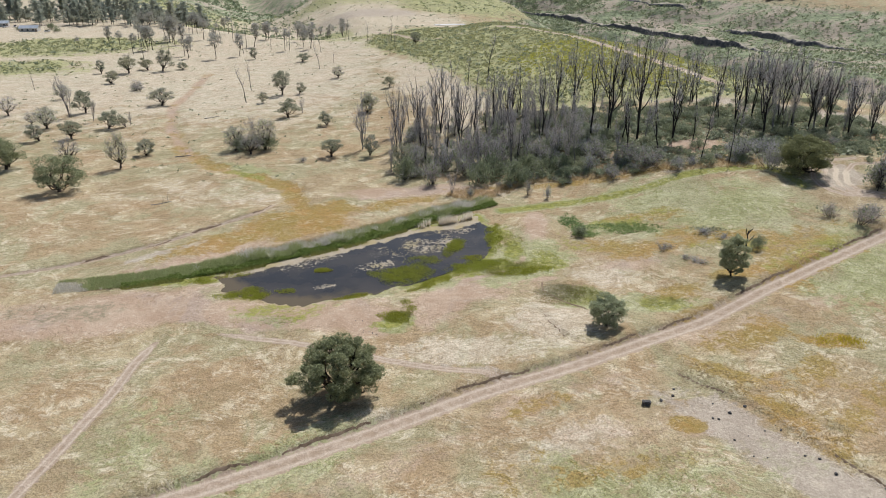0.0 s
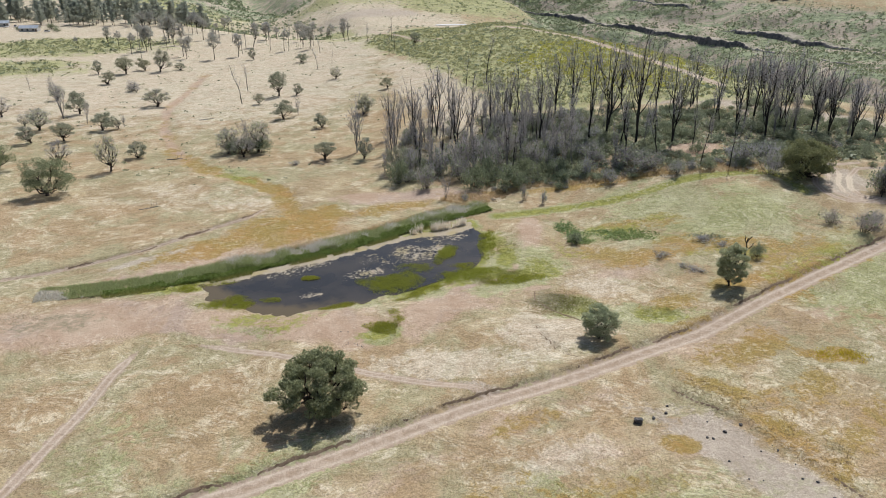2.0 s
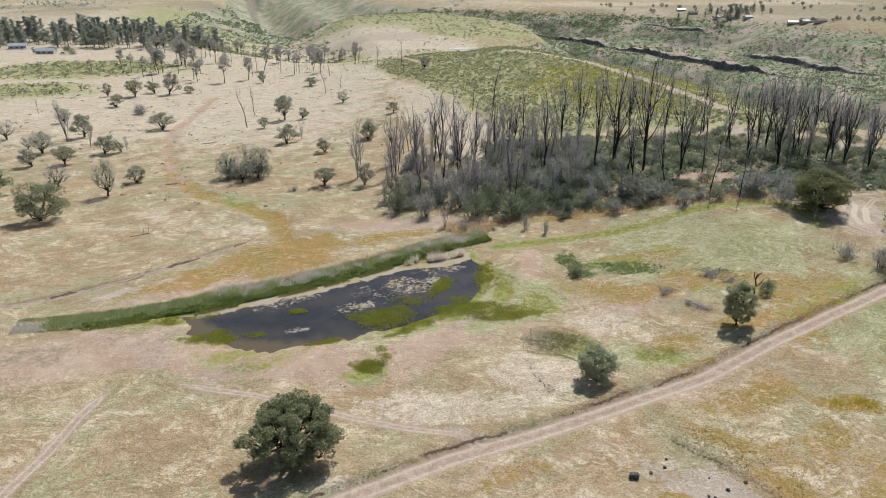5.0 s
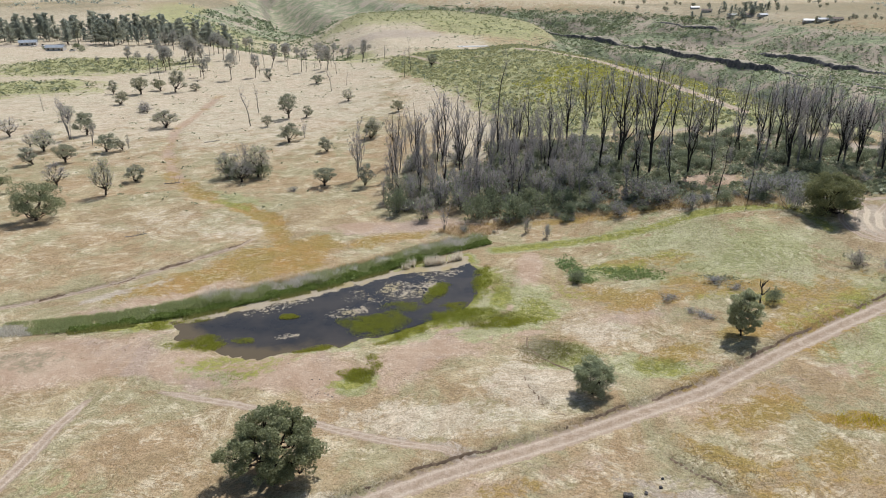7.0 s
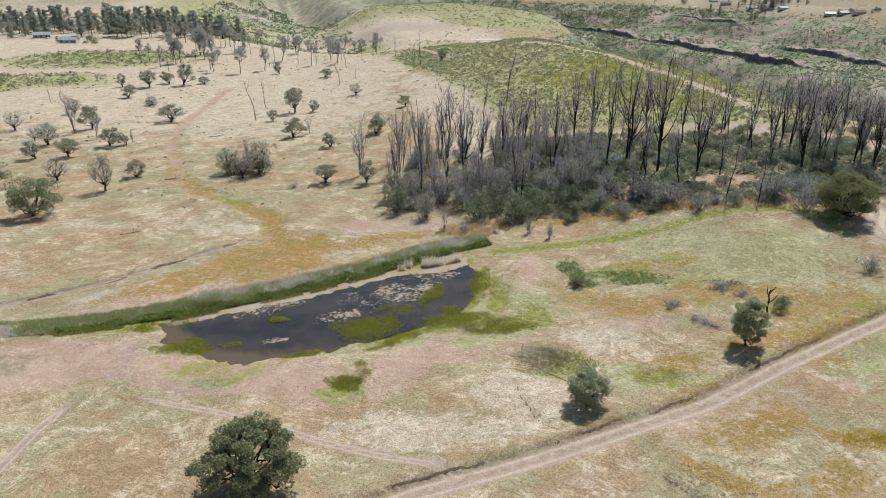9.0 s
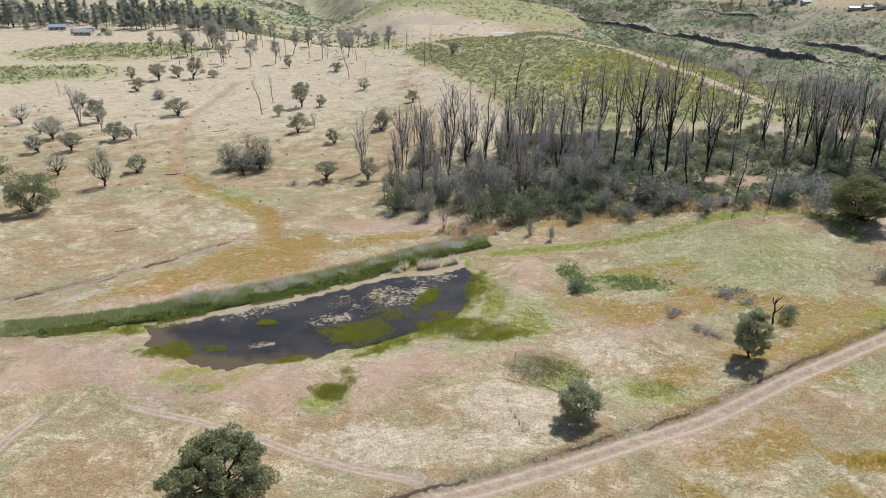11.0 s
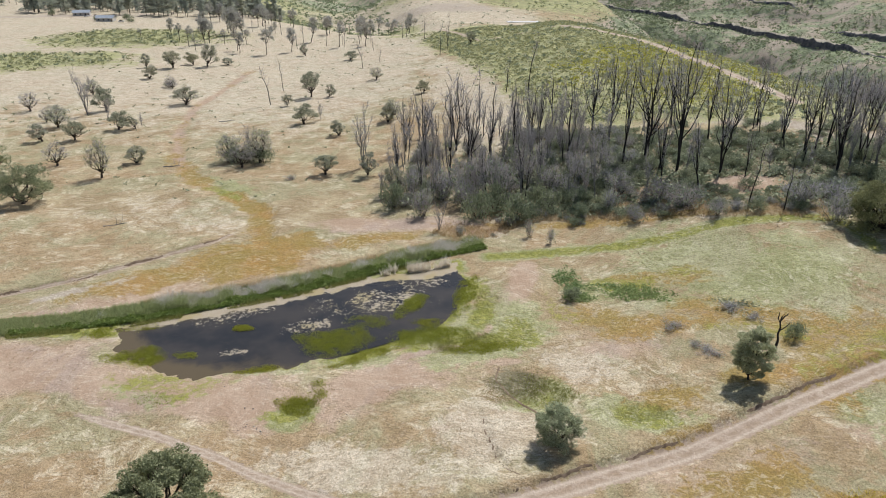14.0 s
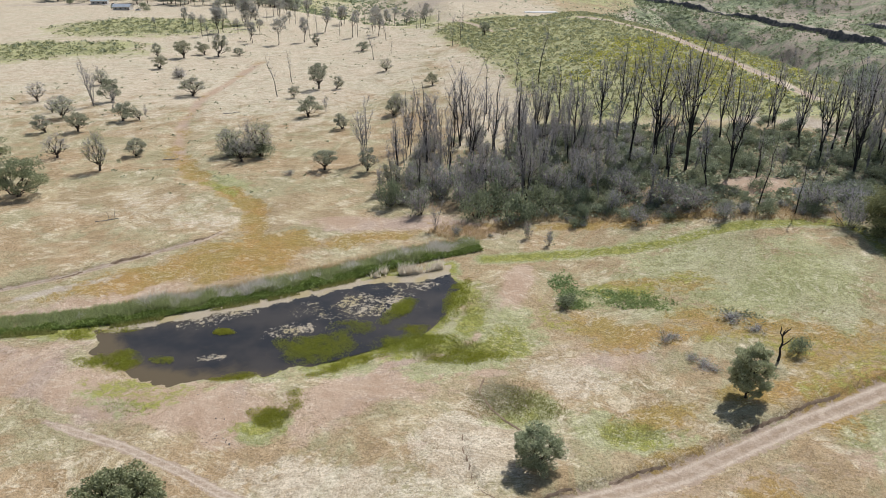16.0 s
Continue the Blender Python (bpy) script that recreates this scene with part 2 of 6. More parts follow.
# ---- terrain ----
def seg_dist(x, y, pts, widths=None):
    """Distance of each place to a polyline, and how far along it the nearest place lies (0 to 1)."""
    best = np.full(np.shape(x), 1e9)
    along = np.zeros(np.shape(x))
    n = len(pts) - 1
    for i in range(n):
        (ax, ay), (bx, by) = pts[i][:2], pts[i + 1][:2]
        dx, dy = bx - ax, by - ay
        s = np.clip(((x - ax) * dx + (y - ay) * dy) / (dx * dx + dy * dy), 0, 1)
        d = np.hypot(x - ax - s * dx, y - ay - s * dy)
        near = d < best
        best = np.where(near, d, best)
        along = np.where(near, (i + s) / n, along)
    return best, along


def smooth(a, b, v):
    s = np.clip((v - a) / (b - a), 0, 1)
    return s * s * (3 - 2 * s)


def hash2(i, j, seed=0):
    v = np.sin(i * 127.1 + j * 311.7 + seed * 74.7) * 43758.5453
    return v - np.floor(v)


def vnoise(x, y, size, seed=0):
    """Smooth value noise between -1 and 1, with lumps of that size in metres."""
    x, y = x / size, y / size
    i, j = np.floor(x), np.floor(y)
    u, v = x - i, y - j
    u, v = u * u * (3 - 2 * u), v * v * (3 - 2 * v)
    a, b = hash2(i, j, seed), hash2(i + 1, j, seed)
    c, d = hash2(i, j + 1, seed), hash2(i + 1, j + 1, seed)
    return 2 * (a + (b - a) * u + (c - a) * v + (a - b - c + d) * u * v) - 1


def fbm(x, y, size, seed=0, octaves=3):
    out, amp = 0, 1.0
    for k in range(octaves):
        out = out + amp * vnoise(x, y, size / 2**k, seed + 7 * k)
        amp *= 0.5
    return out / 1.75


# The ridge of the low green hill, and the middle lines of the two gorges behind it.
RIDGE = [(15, 450), (60, 365), (85, 300), (105, 245), (165, 212), (290, 180)]
GORGE = [(900, 90), (500, 240), (330, 370), (275, 500), (265, 620), (245, 770), (170, 940), (50, 1060), (-120, 1160), (-330, 1400), (-500, 1900), (-800, 2900)]
SIDE_GORGE = [(-66, 520), (-105, 600), (-165, 720), (-235, 900), (-330, 1400)]
POND_AXIS = [(-95, 113), (-50, 119), (-25, 121), (0, 137), (9, 150)]


def side_of(x, y, pts):
    """+1 on the left of a polyline, -1 on its right."""
    best, side = np.full(np.shape(x), 1e9), np.ones(np.shape(x))
    for (ax, ay), (bx, by) in zip(pts, pts[1:]):
        dx, dy = bx - ax, by - ay
        s = np.clip(((x - ax) * dx + (y - ay) * dy) / (dx * dx + dy * dy), 0, 1)
        d = np.hypot(x - ax - s * dx, y - ay - s * dy)
        side = np.where(d < best, np.sign(dx * (y - ay) - dy * (x - ax)), side)
        best = np.minimum(best, d)
    return side


def height(x, y):
    """The ground's height; 0 is the pond's water."""
    x, y = np.asarray(x, float), np.asarray(y, float)
    d, along = seg_dist(x, y, RIDGE)
    d = np.where(side_of(x, y, RIDGE) > 0, d * 1.6, d)
    z = (17.2 - 7.2 * smooth(0.2, 0.8, along)) * np.exp(-((d / 108) ** 2))
    z = z * smooth(-80, 70, x + 0.25 * (y - 200))
    z = z * (1 - 0.38 * smooth(300, 420, y) * smooth(48, -2, x))
    z = z - 2.0 * smooth(-40, -120, x) * smooth(120, 200, y)
    z = z + 13 * np.exp(-(((x + 70) / 130) ** 2) - ((y - 900) / 150) ** 2)
    z = z + 10 * smooth(900, 2600, y) + 25 * smooth(2500, 4800, y)
    far = smooth(250, 900, np.hypot(x, y))
    z = z + 0.25 * fbm(x, y, 22, 3) + 0.10 * fbm(x, y, 5, 5) + far * 3 * fbm(x, y, 300, 9)
    # the gorge: a wide upper slope, a cliff band, a lower slope; narrower on the hill's side
    g, _ = seg_dist(x, y, GORGE)
    near = side_of(x, y, GORGE) > 0
    g = np.where(near, g * (1.32 + 1.1 * smooth(680, 900, y) * smooth(260, 120, x)), g) + 26 * fbm(x, y, 160, 21) + 10 * fbm(x, y, 45, 23)
    deep = 42 * (1 - smooth(125, 330, g)) + 4 * fbm(x, y, 60, 25) * smooth(330, 220, g) + 6 * (1 - smooth(190, 225, g + 14 * fbm(x, y, 70, 27))) + 62 * (1 - smooth(10, 125, g))
    s, along = seg_dist(x, y, SIDE_GORGE)
    s = s + 12 * fbm(x, y, 60, 31)
    s = np.where(side_of(x, y, SIDE_GORGE) > 0, s * 0.6, s)
    deep2 = (4 + 46 * along**1.3) * (1 - smooth(0, 28 + 105 * along, s))
    z = z - np.maximum(deep, deep2)
    # level basin round the pond
    p, _ = seg_dist(x, y, POND_AXIS)
    z = z * (0.12 + 0.88 * smooth(16, 60, p))
    return z




# ---- building blocks ----
def mesh_of(name, verts, faces, mat):
    """A mesh from arrays; faces is an (n, 3) or (n, 4) array."""
    verts, faces = np.asarray(verts, np.float32), np.asarray(faces, np.int32)
    me = bpy.data.meshes.new(name)
    n, k = faces.shape
    me.vertices.add(len(verts))
    me.vertices.foreach_set("co", verts.ravel())
    me.loops.add(n * k)
    me.loops.foreach_set("vertex_index", faces.ravel())
    me.polygons.add(n)
    me.polygons.foreach_set("loop_start", np.arange(n, dtype=np.int32) * k)
    me.update(calc_edges=True)
    me.materials.append(mat)
    return me


def smooth_mesh(me):
    me.polygons.foreach_set("use_smooth", np.ones(len(me.polygons), bool))
    return me


def part(name, me, parent, label=""):
    ob = new(name, me)
    ob.parent = parent
    if label:
        ob["label"] = label
    return ob


def thing(name, label, category, group="", kind=""):
    return tagged(new(name), label, category, group, kind)


def joined(pieces):
    """Joins (verts, faces) pairs into one."""
    vs, fs, at = [], [], 0
    for v, f in pieces:
        vs.append(v)
        fs.append(np.asarray(f) + at)
        at += len(v)
    return np.concatenate(vs), np.concatenate(fs)


def tube(points, radii, sides=6):
    """A tapering tube along points, as quads, closed at its ends by its narrow tip."""
    p, r = np.asarray(points, float), np.asarray(radii, float)
    d = np.gradient(p, axis=0)
    d /= np.linalg.norm(d, axis=1)[:, None] + 1e-9
    ref = np.where(np.abs(d[:, 2:3]) > 0.9, [[1.0, 0, 0]], [[0, 0, 1.0]])
    u = np.cross(d, ref)
    u /= np.linalg.norm(u, axis=1)[:, None] + 1e-9
    w = np.cross(d, u)
    a = np.arange(sides) * 2 * np.pi / sides
    v = p[:, None] + r[:, None, None] * (np.cos(a)[None, :, None] * u[:, None] + np.sin(a)[None, :, None] * w[:, None])
    i = np.arange(len(p) - 1)[:, None] * sides
    j = np.arange(sides)[None]
    k = (j + 1) % sides
    f = np.stack([i + j, i + k, i + sides + k, i + sides + j], -1).reshape(-1, 4)
    return v.reshape(-1, 3), f


def cards(rng, centres, size, flat=0.0):
    """Small leaf quads at random turns round the centres; flat leans them towards lying level."""
    n = len(centres)
    a = rng.normal(size=(n, 3))
    a[:, 2] *= 1 - flat
    a /= np.linalg.norm(a, axis=1)[:, None]
    b = np.cross(a, rng.normal(size=(n, 3)) * [1, 1, 1 - flat])
    b /= np.linalg.norm(b, axis=1)[:, None] + 1e-9
    s = (size * rng.uniform(0.6, 1.3, n))[:, None]
    a, b = a * s, b * s * 0.62
    c = np.asarray(centres)
    v = np.stack([c - a, c - 0.15 * a + b, c + a, c + 0.1 * a - b], 1).reshape(-1, 3)
    return v, np.arange(4 * n).reshape(-1, 4)


def blades(rng, base, tall, wide, lean=0.3):
    """Upright narrow triangles, such as grass blades and bare twigs."""
    n = len(base)
    a = rng.uniform(0, 2 * np.pi, n)
    side = np.stack([np.cos(a), np.sin(a), 0 * a], -1) * (wide * rng.uniform(0.6, 1.3, n))[:, None] / 2
    off = rng.normal(size=(n, 2)) * lean
    tip = base + np.stack([off[:, 0] * tall, off[:, 1] * tall, tall], -1)
    v = np.stack([base - side, base + side, tip], 1).reshape(-1, 3)
    return v, np.arange(3 * n).reshape(-1, 3)


def spray(rng, base, ways, wide):
    """Narrow triangles from base along ways (with their length)."""
    n = len(base)
    side = np.cross(ways, rng.normal(size=(n, 3)))
    side /= np.linalg.norm(side, axis=1)[:, None] + 1e-9
    side = side * np.broadcast_to(wide, n)[:, None] / 2
    v = np.stack([base - side, base + side, base + ways], 1).reshape(-1, 3)
    return v, np.arange(3 * n).reshape(-1, 3)


def curve_line(rng, a, b, n=5, wobble=0.08, sag=0.0):
    a, b = np.asarray(a, float), np.asarray(b, float)
    s = np.linspace(0, 1, n)[:, None]
    p = a + (b - a) * s
    size = np.linalg.norm(b - a)
    p[1:-1] += rng.normal(size=(n - 2, 3)) * wobble * size
    p[:, 2] -= sag * size * np.sin(np.pi * s[:, 0])
    return p


# ---- plan: tracks, pond and soil zones ----
ROAD = [(-75, 38), (-44, 55), (-30.5, 62.1), (-20.9, 66.9), (-11.6, 72.4), (-1.8, 78.1), (5.1, 82.3), (13.4, 86.2), (22.3, 90.7), (30, 94.8), (42.6, 101.5), (55.4, 110.8), (69.4, 119.9), (88, 131.8), (115, 149)]
TRACK_WEST = [(-49.5, 45), (-48.1, 62.1), (-46.9, 71.2), (-45.6, 82.6), (-45.6, 90.6), (-44.5, 97)]
TRACK_SOUTH = [(-37.3, 99.1), (-29.6, 97.3), (-23.2, 96.1), (-14, 93.2), (-7.9, 90.7), (-2, 88.9), (5.4, 86.9), (9.5, 84.6)]
LOOP = [(106, 144), (98.5, 150.5), (91.1, 152.1), (88.8, 154.4), (87.9, 157.9), (88.2, 162.4), (91, 169), (96, 174), (104, 174.5)]
LOOP_MID = [(97.4, 152.4), (92.9, 154.4), (92.2, 157.5), (93.2, 162.1), (96, 167.2), (97.1, 174)]
LOOP_OUT = [(99, 152.6), (94.6, 155), (94.8, 159.6), (97.3, 165.3), (102, 170.9), (125, 172)]
LOOP_IN = [(98, 151.5), (91.6, 153.4), (90.2, 156.5), (90.6, 161.5), (93.6, 167.5), (96.5, 174)]
HILL_PATH = [(-60, 520), (-12, 414), (11, 425), (27, 429)]
RIDGE_PATH = [(30, 428), (55, 375), (66, 350), (74, 322), (84, 296), (92, 275), (98, 255)]
NORTH_TRAIL = [(-100, 112), (-72, 125), (-63.7, 131.2), (-58.1, 136.4), (-50.5, 145.5), (-42.4, 155), (-40.5, 160)]
POND = [(-42.7, 119.7), (-41, 122.6), (-34.6, 126.5), (-25.5, 131.5), (-15.9, 138.6), (-6.1, 145.1), (2, 148), (7, 151.9), (9.7, 145.5), (10.6, 136.5), (8.5, 129.5), (3.9, 123.1), (-2.5, 117.7), (-8.6, 115.8), (-16.3, 111.6), (-23.6, 108.2), (-29.6, 109.2), (-35.1, 111.6), (-39.8, 115.9)]
DRAIN = [(-33.8, 158), (-39.8, 174.5), (-52.7, 185.2), (-69, 198), (-82.7, 218.9), (-96.3, 248.1), (-108.3, 283.8), (-112.4, 320.9), (-118.8, 367)]
CHANNEL = [(26.5, 87.5), (31, 82.3), (36.5, 76.2), (41.5, 69.5), (46, 62), (53, 48)]
BANK = [(25, 90), (33.4, 86.1), (36.9, 82.3), (40.8, 78.4), (43.9, 73.6), (46.9, 68.4), (49.6, 63.6), (57, 50)]
RILL = [(16.2, 108), (16.6, 105.4), (17.3, 102.7), (18.1, 99.6), (19.2, 96.8), (20.7, 94.9), (23.2, 93.6)]


def inside(x, y, pts):
    """How far inside a closed outline a place lies (outside: minus)."""
    d, _ = seg_dist(x, y, pts + pts[:1])
    hit = np.zeros(np.shape(x), bool)
    for (ax, ay), (bx, by) in zip(pts, pts[1:] + pts[:1]):
        crosses = ((ay > y) != (by > y)) & (x < (bx - ax) * (y - ay) / (by - ay + 1e-12) + ax)
        hit ^= crosses
    return np.where(hit, d, -d)


def blob(x, y, cx, cy, rx, ry, turn=0.0, ragged=0.55, seed=1):
    """A soft patch: 1 in its middle, 0 outside, with an uneven outline."""
    c, s = math.cos(radians(turn)), math.sin(radians(turn))
    u, v = (c * (x - cx) + s * (y - cy)) / rx, (-s * (x - cx) + c * (y - cy)) / ry
    r = np.hypot(u, v) + ragged * fbm(x, y, 0.8 * min(rx, ry) + 1, seed)
    return np.clip(1.35 * (1.12 - r), 0, 1)


def pond_depth(x, y):
    return inside(x, y, POND) + 1.7 * fbm(x, y, 6, 41) + 1.1 * fbm(x, y, 2.0, 43)


def ground_at(x, y):
    """The finished ground: terrain, the pond's bed, the tracks' cut and the washed-out banks."""
    x, y = np.asarray(x, float), np.asarray(y, float)
    z = height(x, y)
    w = pond_depth(x, y)
    shore = smooth(-14, -1, w)
    z = np.where(w < 0, z * (1 - shore) - shore * 0.045 * w, -0.09 * np.minimum(w, 6))
    d, _ = seg_dist(x, y, ROAD)
    z = z - 0.22 * (1 - smooth(1.2, 2.2, d)) + 0.45 * smooth(1.5, 2.3, d) * (1 - smooth(3.5, 8, d)) * side_of(x, y, ROAD).clip(0, 1)
    d, _ = seg_dist(x, y, TRACK_WEST)
    z = z - 0.12 * (1 - smooth(0.7, 1.5, d))
    d, u = seg_dist(x, y, BANK)
    ends = smooth(0.05, 0.2, u)
    left = side_of(x, y, BANK) > 0
    z = z + np.where(left, 0.4 * ends * smooth(0, 0.8, d) * (1 - smooth(4, 14, d)), 0)
    d, u = seg_dist(x, y, RILL)
    ends = smooth(0.0, 0.3, u) * smooth(1.0, 0.7, u)
    left = side_of(x, y, RILL) > 0
    z = z + np.where(left, 0.35 * ends * smooth(0, 0.8, d) * (1 - smooth(3, 8, d)), 0)
    d, u = seg_dist(x, y, NORTH_TRAIL)
    ends = smooth(0.0, 0.25, u) * smooth(1.0, 0.75, u)
    left = side_of(x, y, NORTH_TRAIL) > 0
    z = z + np.where(left, 0.7 * ends * smooth(0, 0.8, d) * (1 - smooth(4, 12, d)), 0)
    d, _ = seg_dist(x, y, DRAIN)
    z = z - 0.35 * (1 - smooth(1, 5, d))
    return z


def lane_of(x, y):
    """Distance to the nearest track in half widths of that track."""
    out = np.full(np.shape(x), 9.0)
    for pts, half in ((ROAD, 1.55), (TRACK_WEST, 0.95), (TRACK_SOUTH, 0.75), (LOOP, 0.75), (LOOP_OUT, 0.75), (LOOP_MID, 0.6), (LOOP_IN, 0.45), (HILL_PATH, 1.6), (RIDGE_PATH, 2.2), (NORTH_TRAIL, 0.45)):
        d, along = seg_dist(x, y, pts)
        ends = smooth(0.12, 0.0, along) if pts is TRACK_SOUTH else smooth(0.88, 1.0, along) if pts is TRACK_WEST else 0.0
        out = np.minimum(out, d / half + 0.8 * ends)
    return out


def zones(x, y):
    """Shares of each kind of cover at a place; dark and pale also carry painted tree shade and haze."""
    w = pond_depth(x, y)
    d0, _ = seg_dist(x, y, DRAIN[3:])
    red = np.maximum.reduce([
        1.25 * blob(x, y, -60, 105, 25, 10, 8, seed=51), 1.25 * blob(x, y, -22, 104.5, 28, 6.5, -2, seed=52), 1.25 * blob(x, y, 3, 112, 15, 6, 32, seed=53),
        blob(x, y, 31.3, 74.3, 2.9, 2.3, 0, seed=54), blob(x, y, 11, 170, 7, 4, 0, seed=55), blob(x, y, 42, 96, 9, 4, 30, seed=56) * 0.45,
        blob(x, y, 19, 138, 4, 13, 0, seed=57) * 0.7, blob(x, y, 11, 79, 8, 4, 30, seed=58) * 0.4, blob(x, y, -8, 170, 20, 5, 10, seed=59) * 0.8,
        blob(x, y, -48, 128, 26, 5, 35, seed=60) * 0.6, blob(x, y, 68, 187, 9, 5, 0, seed=61), (1 - smooth(0.3, 3.0, d0 + 1.5 * fbm(x, y, 12, 62))) * 0.8,
        blob(x, y, 50, 99.5, 11, 3.6, 32, seed=221) * 0.45, blob(x, y, 36, 125, 12, 6, 10, seed=222) * 0.5, blob(x, y, 19, 82.5, 12, 3, 28, seed=223) * 0.4, blob(x, y, 66, 108, 10, 3, 30, seed=224) * 0.5, blob(x, y, -5, 68, 14, 4, 30, seed=225) * 0.25, blob(x, y, 22, 74, 16, 5, 10, seed=63) * 0.25, blob(x, y, 55, 78, 10, 6, 50, seed=64) * 0.3])
    d, along = seg_dist(x, y, DRAIN)
    olive = np.maximum.reduce([
        blob(x, y, -30.5, 151, 13, 9.5, 40, seed=71) * 1.2, blob(x, y, -45, 138, 20, 5, 38, seed=72) * 0.75, blob(x, y, -12, 161, 12, 3.5, 30, seed=73) * 0.7,
        (1 - smooth(0.6, 4.6, d + 2.6 * fbm(x, y, 7, 74))) * np.clip(1.1 - 1.3 * along, 0.25, 1) * np.clip(0.75 + 0.9 * fbm(x, y, 7, 185), 0, 1), blob(x, y, 44, 147.5, 12, 5, 12, seed=75) * 0.5, blob(x, y, 71, 131, 15, 6, 30, seed=186) * 0.5, blob(x, y, 46, 134, 9, 4, 30, seed=187) * 0.3, blob(x, y, 62, 117, 9, 6, 40, seed=76) * 0.85,
        blob(x, y, 45, 75, 3, 10, 30, seed=77) * 0.6, blob(x, y, 40.5, 85.5, 7, 2.2, -40, seed=188) * 0.55, blob(x, y, 41, 111.5, 7, 3.2, 25, seed=189) * 0.45, blob(x, y, 60, 133.5, 19, 5.5, -22, seed=241) * 0.55, blob(x, y, 57, 119, 7, 4, 20, seed=242) * 0.65, blob(x, y, 36, 131, 8, 5, 0, seed=243) * 0.4, blob(x, y, 50, 98, 11, 4, 25, seed=244) * 0.55, blob(x, y, 42.6, 103, 6, 2.6, 30, seed=245) * 0.4, blob(x, y, 29, 136, 5, 7, 0, seed=246) * 0.35, blob(x, y, 8, 68, 7, 4, 20, seed=247) * 0.3, blob(x, y, 31.2, 74.9, 2.7, 2.0, 0, 0.25, seed=248) * 0.9, blob(x, y, 56, 78, 10, 5, 50, seed=249) * 0.4, blob(x, y, 14, 79.5, 9, 2.6, 28, seed=250) * 0.35, blob(x, y, 60, 94.4, 5, 2.2, -10, seed=78) * 0.9, blob(x, y, 52, 86, 14, 4, 35, seed=79) * 0.38, blob(x, y, 64, 82, 12, 6, 20, seed=80) * 0.36, blob(x, y, 18, 66, 12, 3, 10, seed=180) * 0.4, blob(x, y, 42, 131, 14, 4, 20, seed=181) * 0.6, blob(x, y, 70, 122, 12, 5, 35, seed=182) * 0.6, blob(x, y, 38, 173, 34, 2.6, 2, seed=183) * 0.55, blob(x, y, 22.5, 115, 4.8, 4.0, 0, seed=184) * 0.3])
    d2, _ = seg_dist(x, y, [(14, 156), (22.3, 158.5), (32.5, 161), (47.6, 163.6), (59.4, 167.5), (71.1, 169.6), (80, 170.3), (83, 166), (83.8, 158)])
    green = np.maximum.reduce([
        blob(x, y, 60, 151, 27, 15, 8, seed=81) * 0.9, (1 - smooth(0.8, 3.2, d2)) * 0.95, blob(x, y, 16, 131, 9, 13, 20, seed=83) * 0.85,
        blob(x, y, 12, 122, 14, 5, 20, seed=84), blob(x, y, 24, 111, 6, 6, 40, seed=85) * 0.95, blob(x, y, -8.5, 102, 4.2, 3.2, 20, seed=86),
        blob(x, y, -48, 119, 8, 3, 15, seed=87), blob(x, y, 37, 108, 9, 4, -10, seed=88) * 0.75, blob(x, y, 66, 113, 10, 5, 30, seed=98) * 0.7, blob(x, y, 60, 136, 22, 8, -15, seed=99) * 0.55, blob(x, y, 16, 65, 10, 5, 10, seed=100) * 0.6, blob(x, y, 80, 114, 18, 11, 30, seed=89) * 0.75,
        blob(x, y, 37, 145, 12, 5, 20, seed=90) * 0.7, blob(x, y, -28, 103, 7, 3, 0, seed=91) * 0.6, blob(x, y, -53, 190, 14, 4, 145, seed=92) * 0.85,
        blob(x, y, 25, 63, 18, 7, 15, seed=93) * 0.5, blob(x, y, -20, 68, 18, 6, 30, seed=94) * 0.45, blob(x, y, -38, 72, 8, 14, 0, seed=95) * 0.42,
        blob(x, y, 40, 164, 16, 4, 25, seed=96) * 0.6, blob(x, y, 76, 129, 17, 8, 30, seed=97) * 0.6, smooth(-3.5, -0.5, w) * smooth(-30, -5, x) * 0.6])
    mud = np.maximum.reduce([blob(x, y, 10.7, 121.6, 5, 1.3, 25, seed=211), blob(x, y, 20.3, 147, 3.2, 8, -5, seed=212), blob(x, y, 6, 119, 4, 1.2, 30, seed=213), blob(x, y, 18, 118.6, 5, 1.3, 10, seed=214) * 0.8, blob(x, y, 15.5, 127.5, 3.2, 1.4, 60, seed=215) * 0.8])
    green, red = green * (1 - 0.95 * mud), np.maximum(red, mud)
    d3, _ = seg_dist(x, y, CHANNEL)
    sand = np.maximum.reduce([
        0.85 * (1 - smooth(1.6, 6.4, d3 + 2.2 * fbm(x, y, 6, 101))) * smooth(92, 84, y + 0.2 * x) , blob(x, y, 94.8, 163, 6.2, 11, -15, 0.3, seed=102), blob(x, y, 1, 589, 14, 5, 10, seed=103),
        blob(x, y, 75, 238, 38, 8, -28, seed=104), blob(x, y, 112, 212, 22, 11, -25, seed=110), blob(x, y, 88, 262, 10, 26, -20, seed=105), blob(x, y, -70, 700, 60, 40, 0, seed=106) * 0.7,
        blob(x, y, -370, 600, 80, 12, 20, seed=107) * 0.8, blob(x, y, -54, 134, 12, 1.6, 42, seed=108) * 0.7, blob(x, y, 5, 87.5, 6, 1.5, -20, seed=109) * 0.5])
    hd, ha = seg_dist(x, y, [(5, 440), (30, 385), (52, 320), (72, 262), (88, 240)])
    g, _ = seg_dist(x, y, GORGE)
    z = height(x, y)
    hx = x - 0.15 * (y - 300)
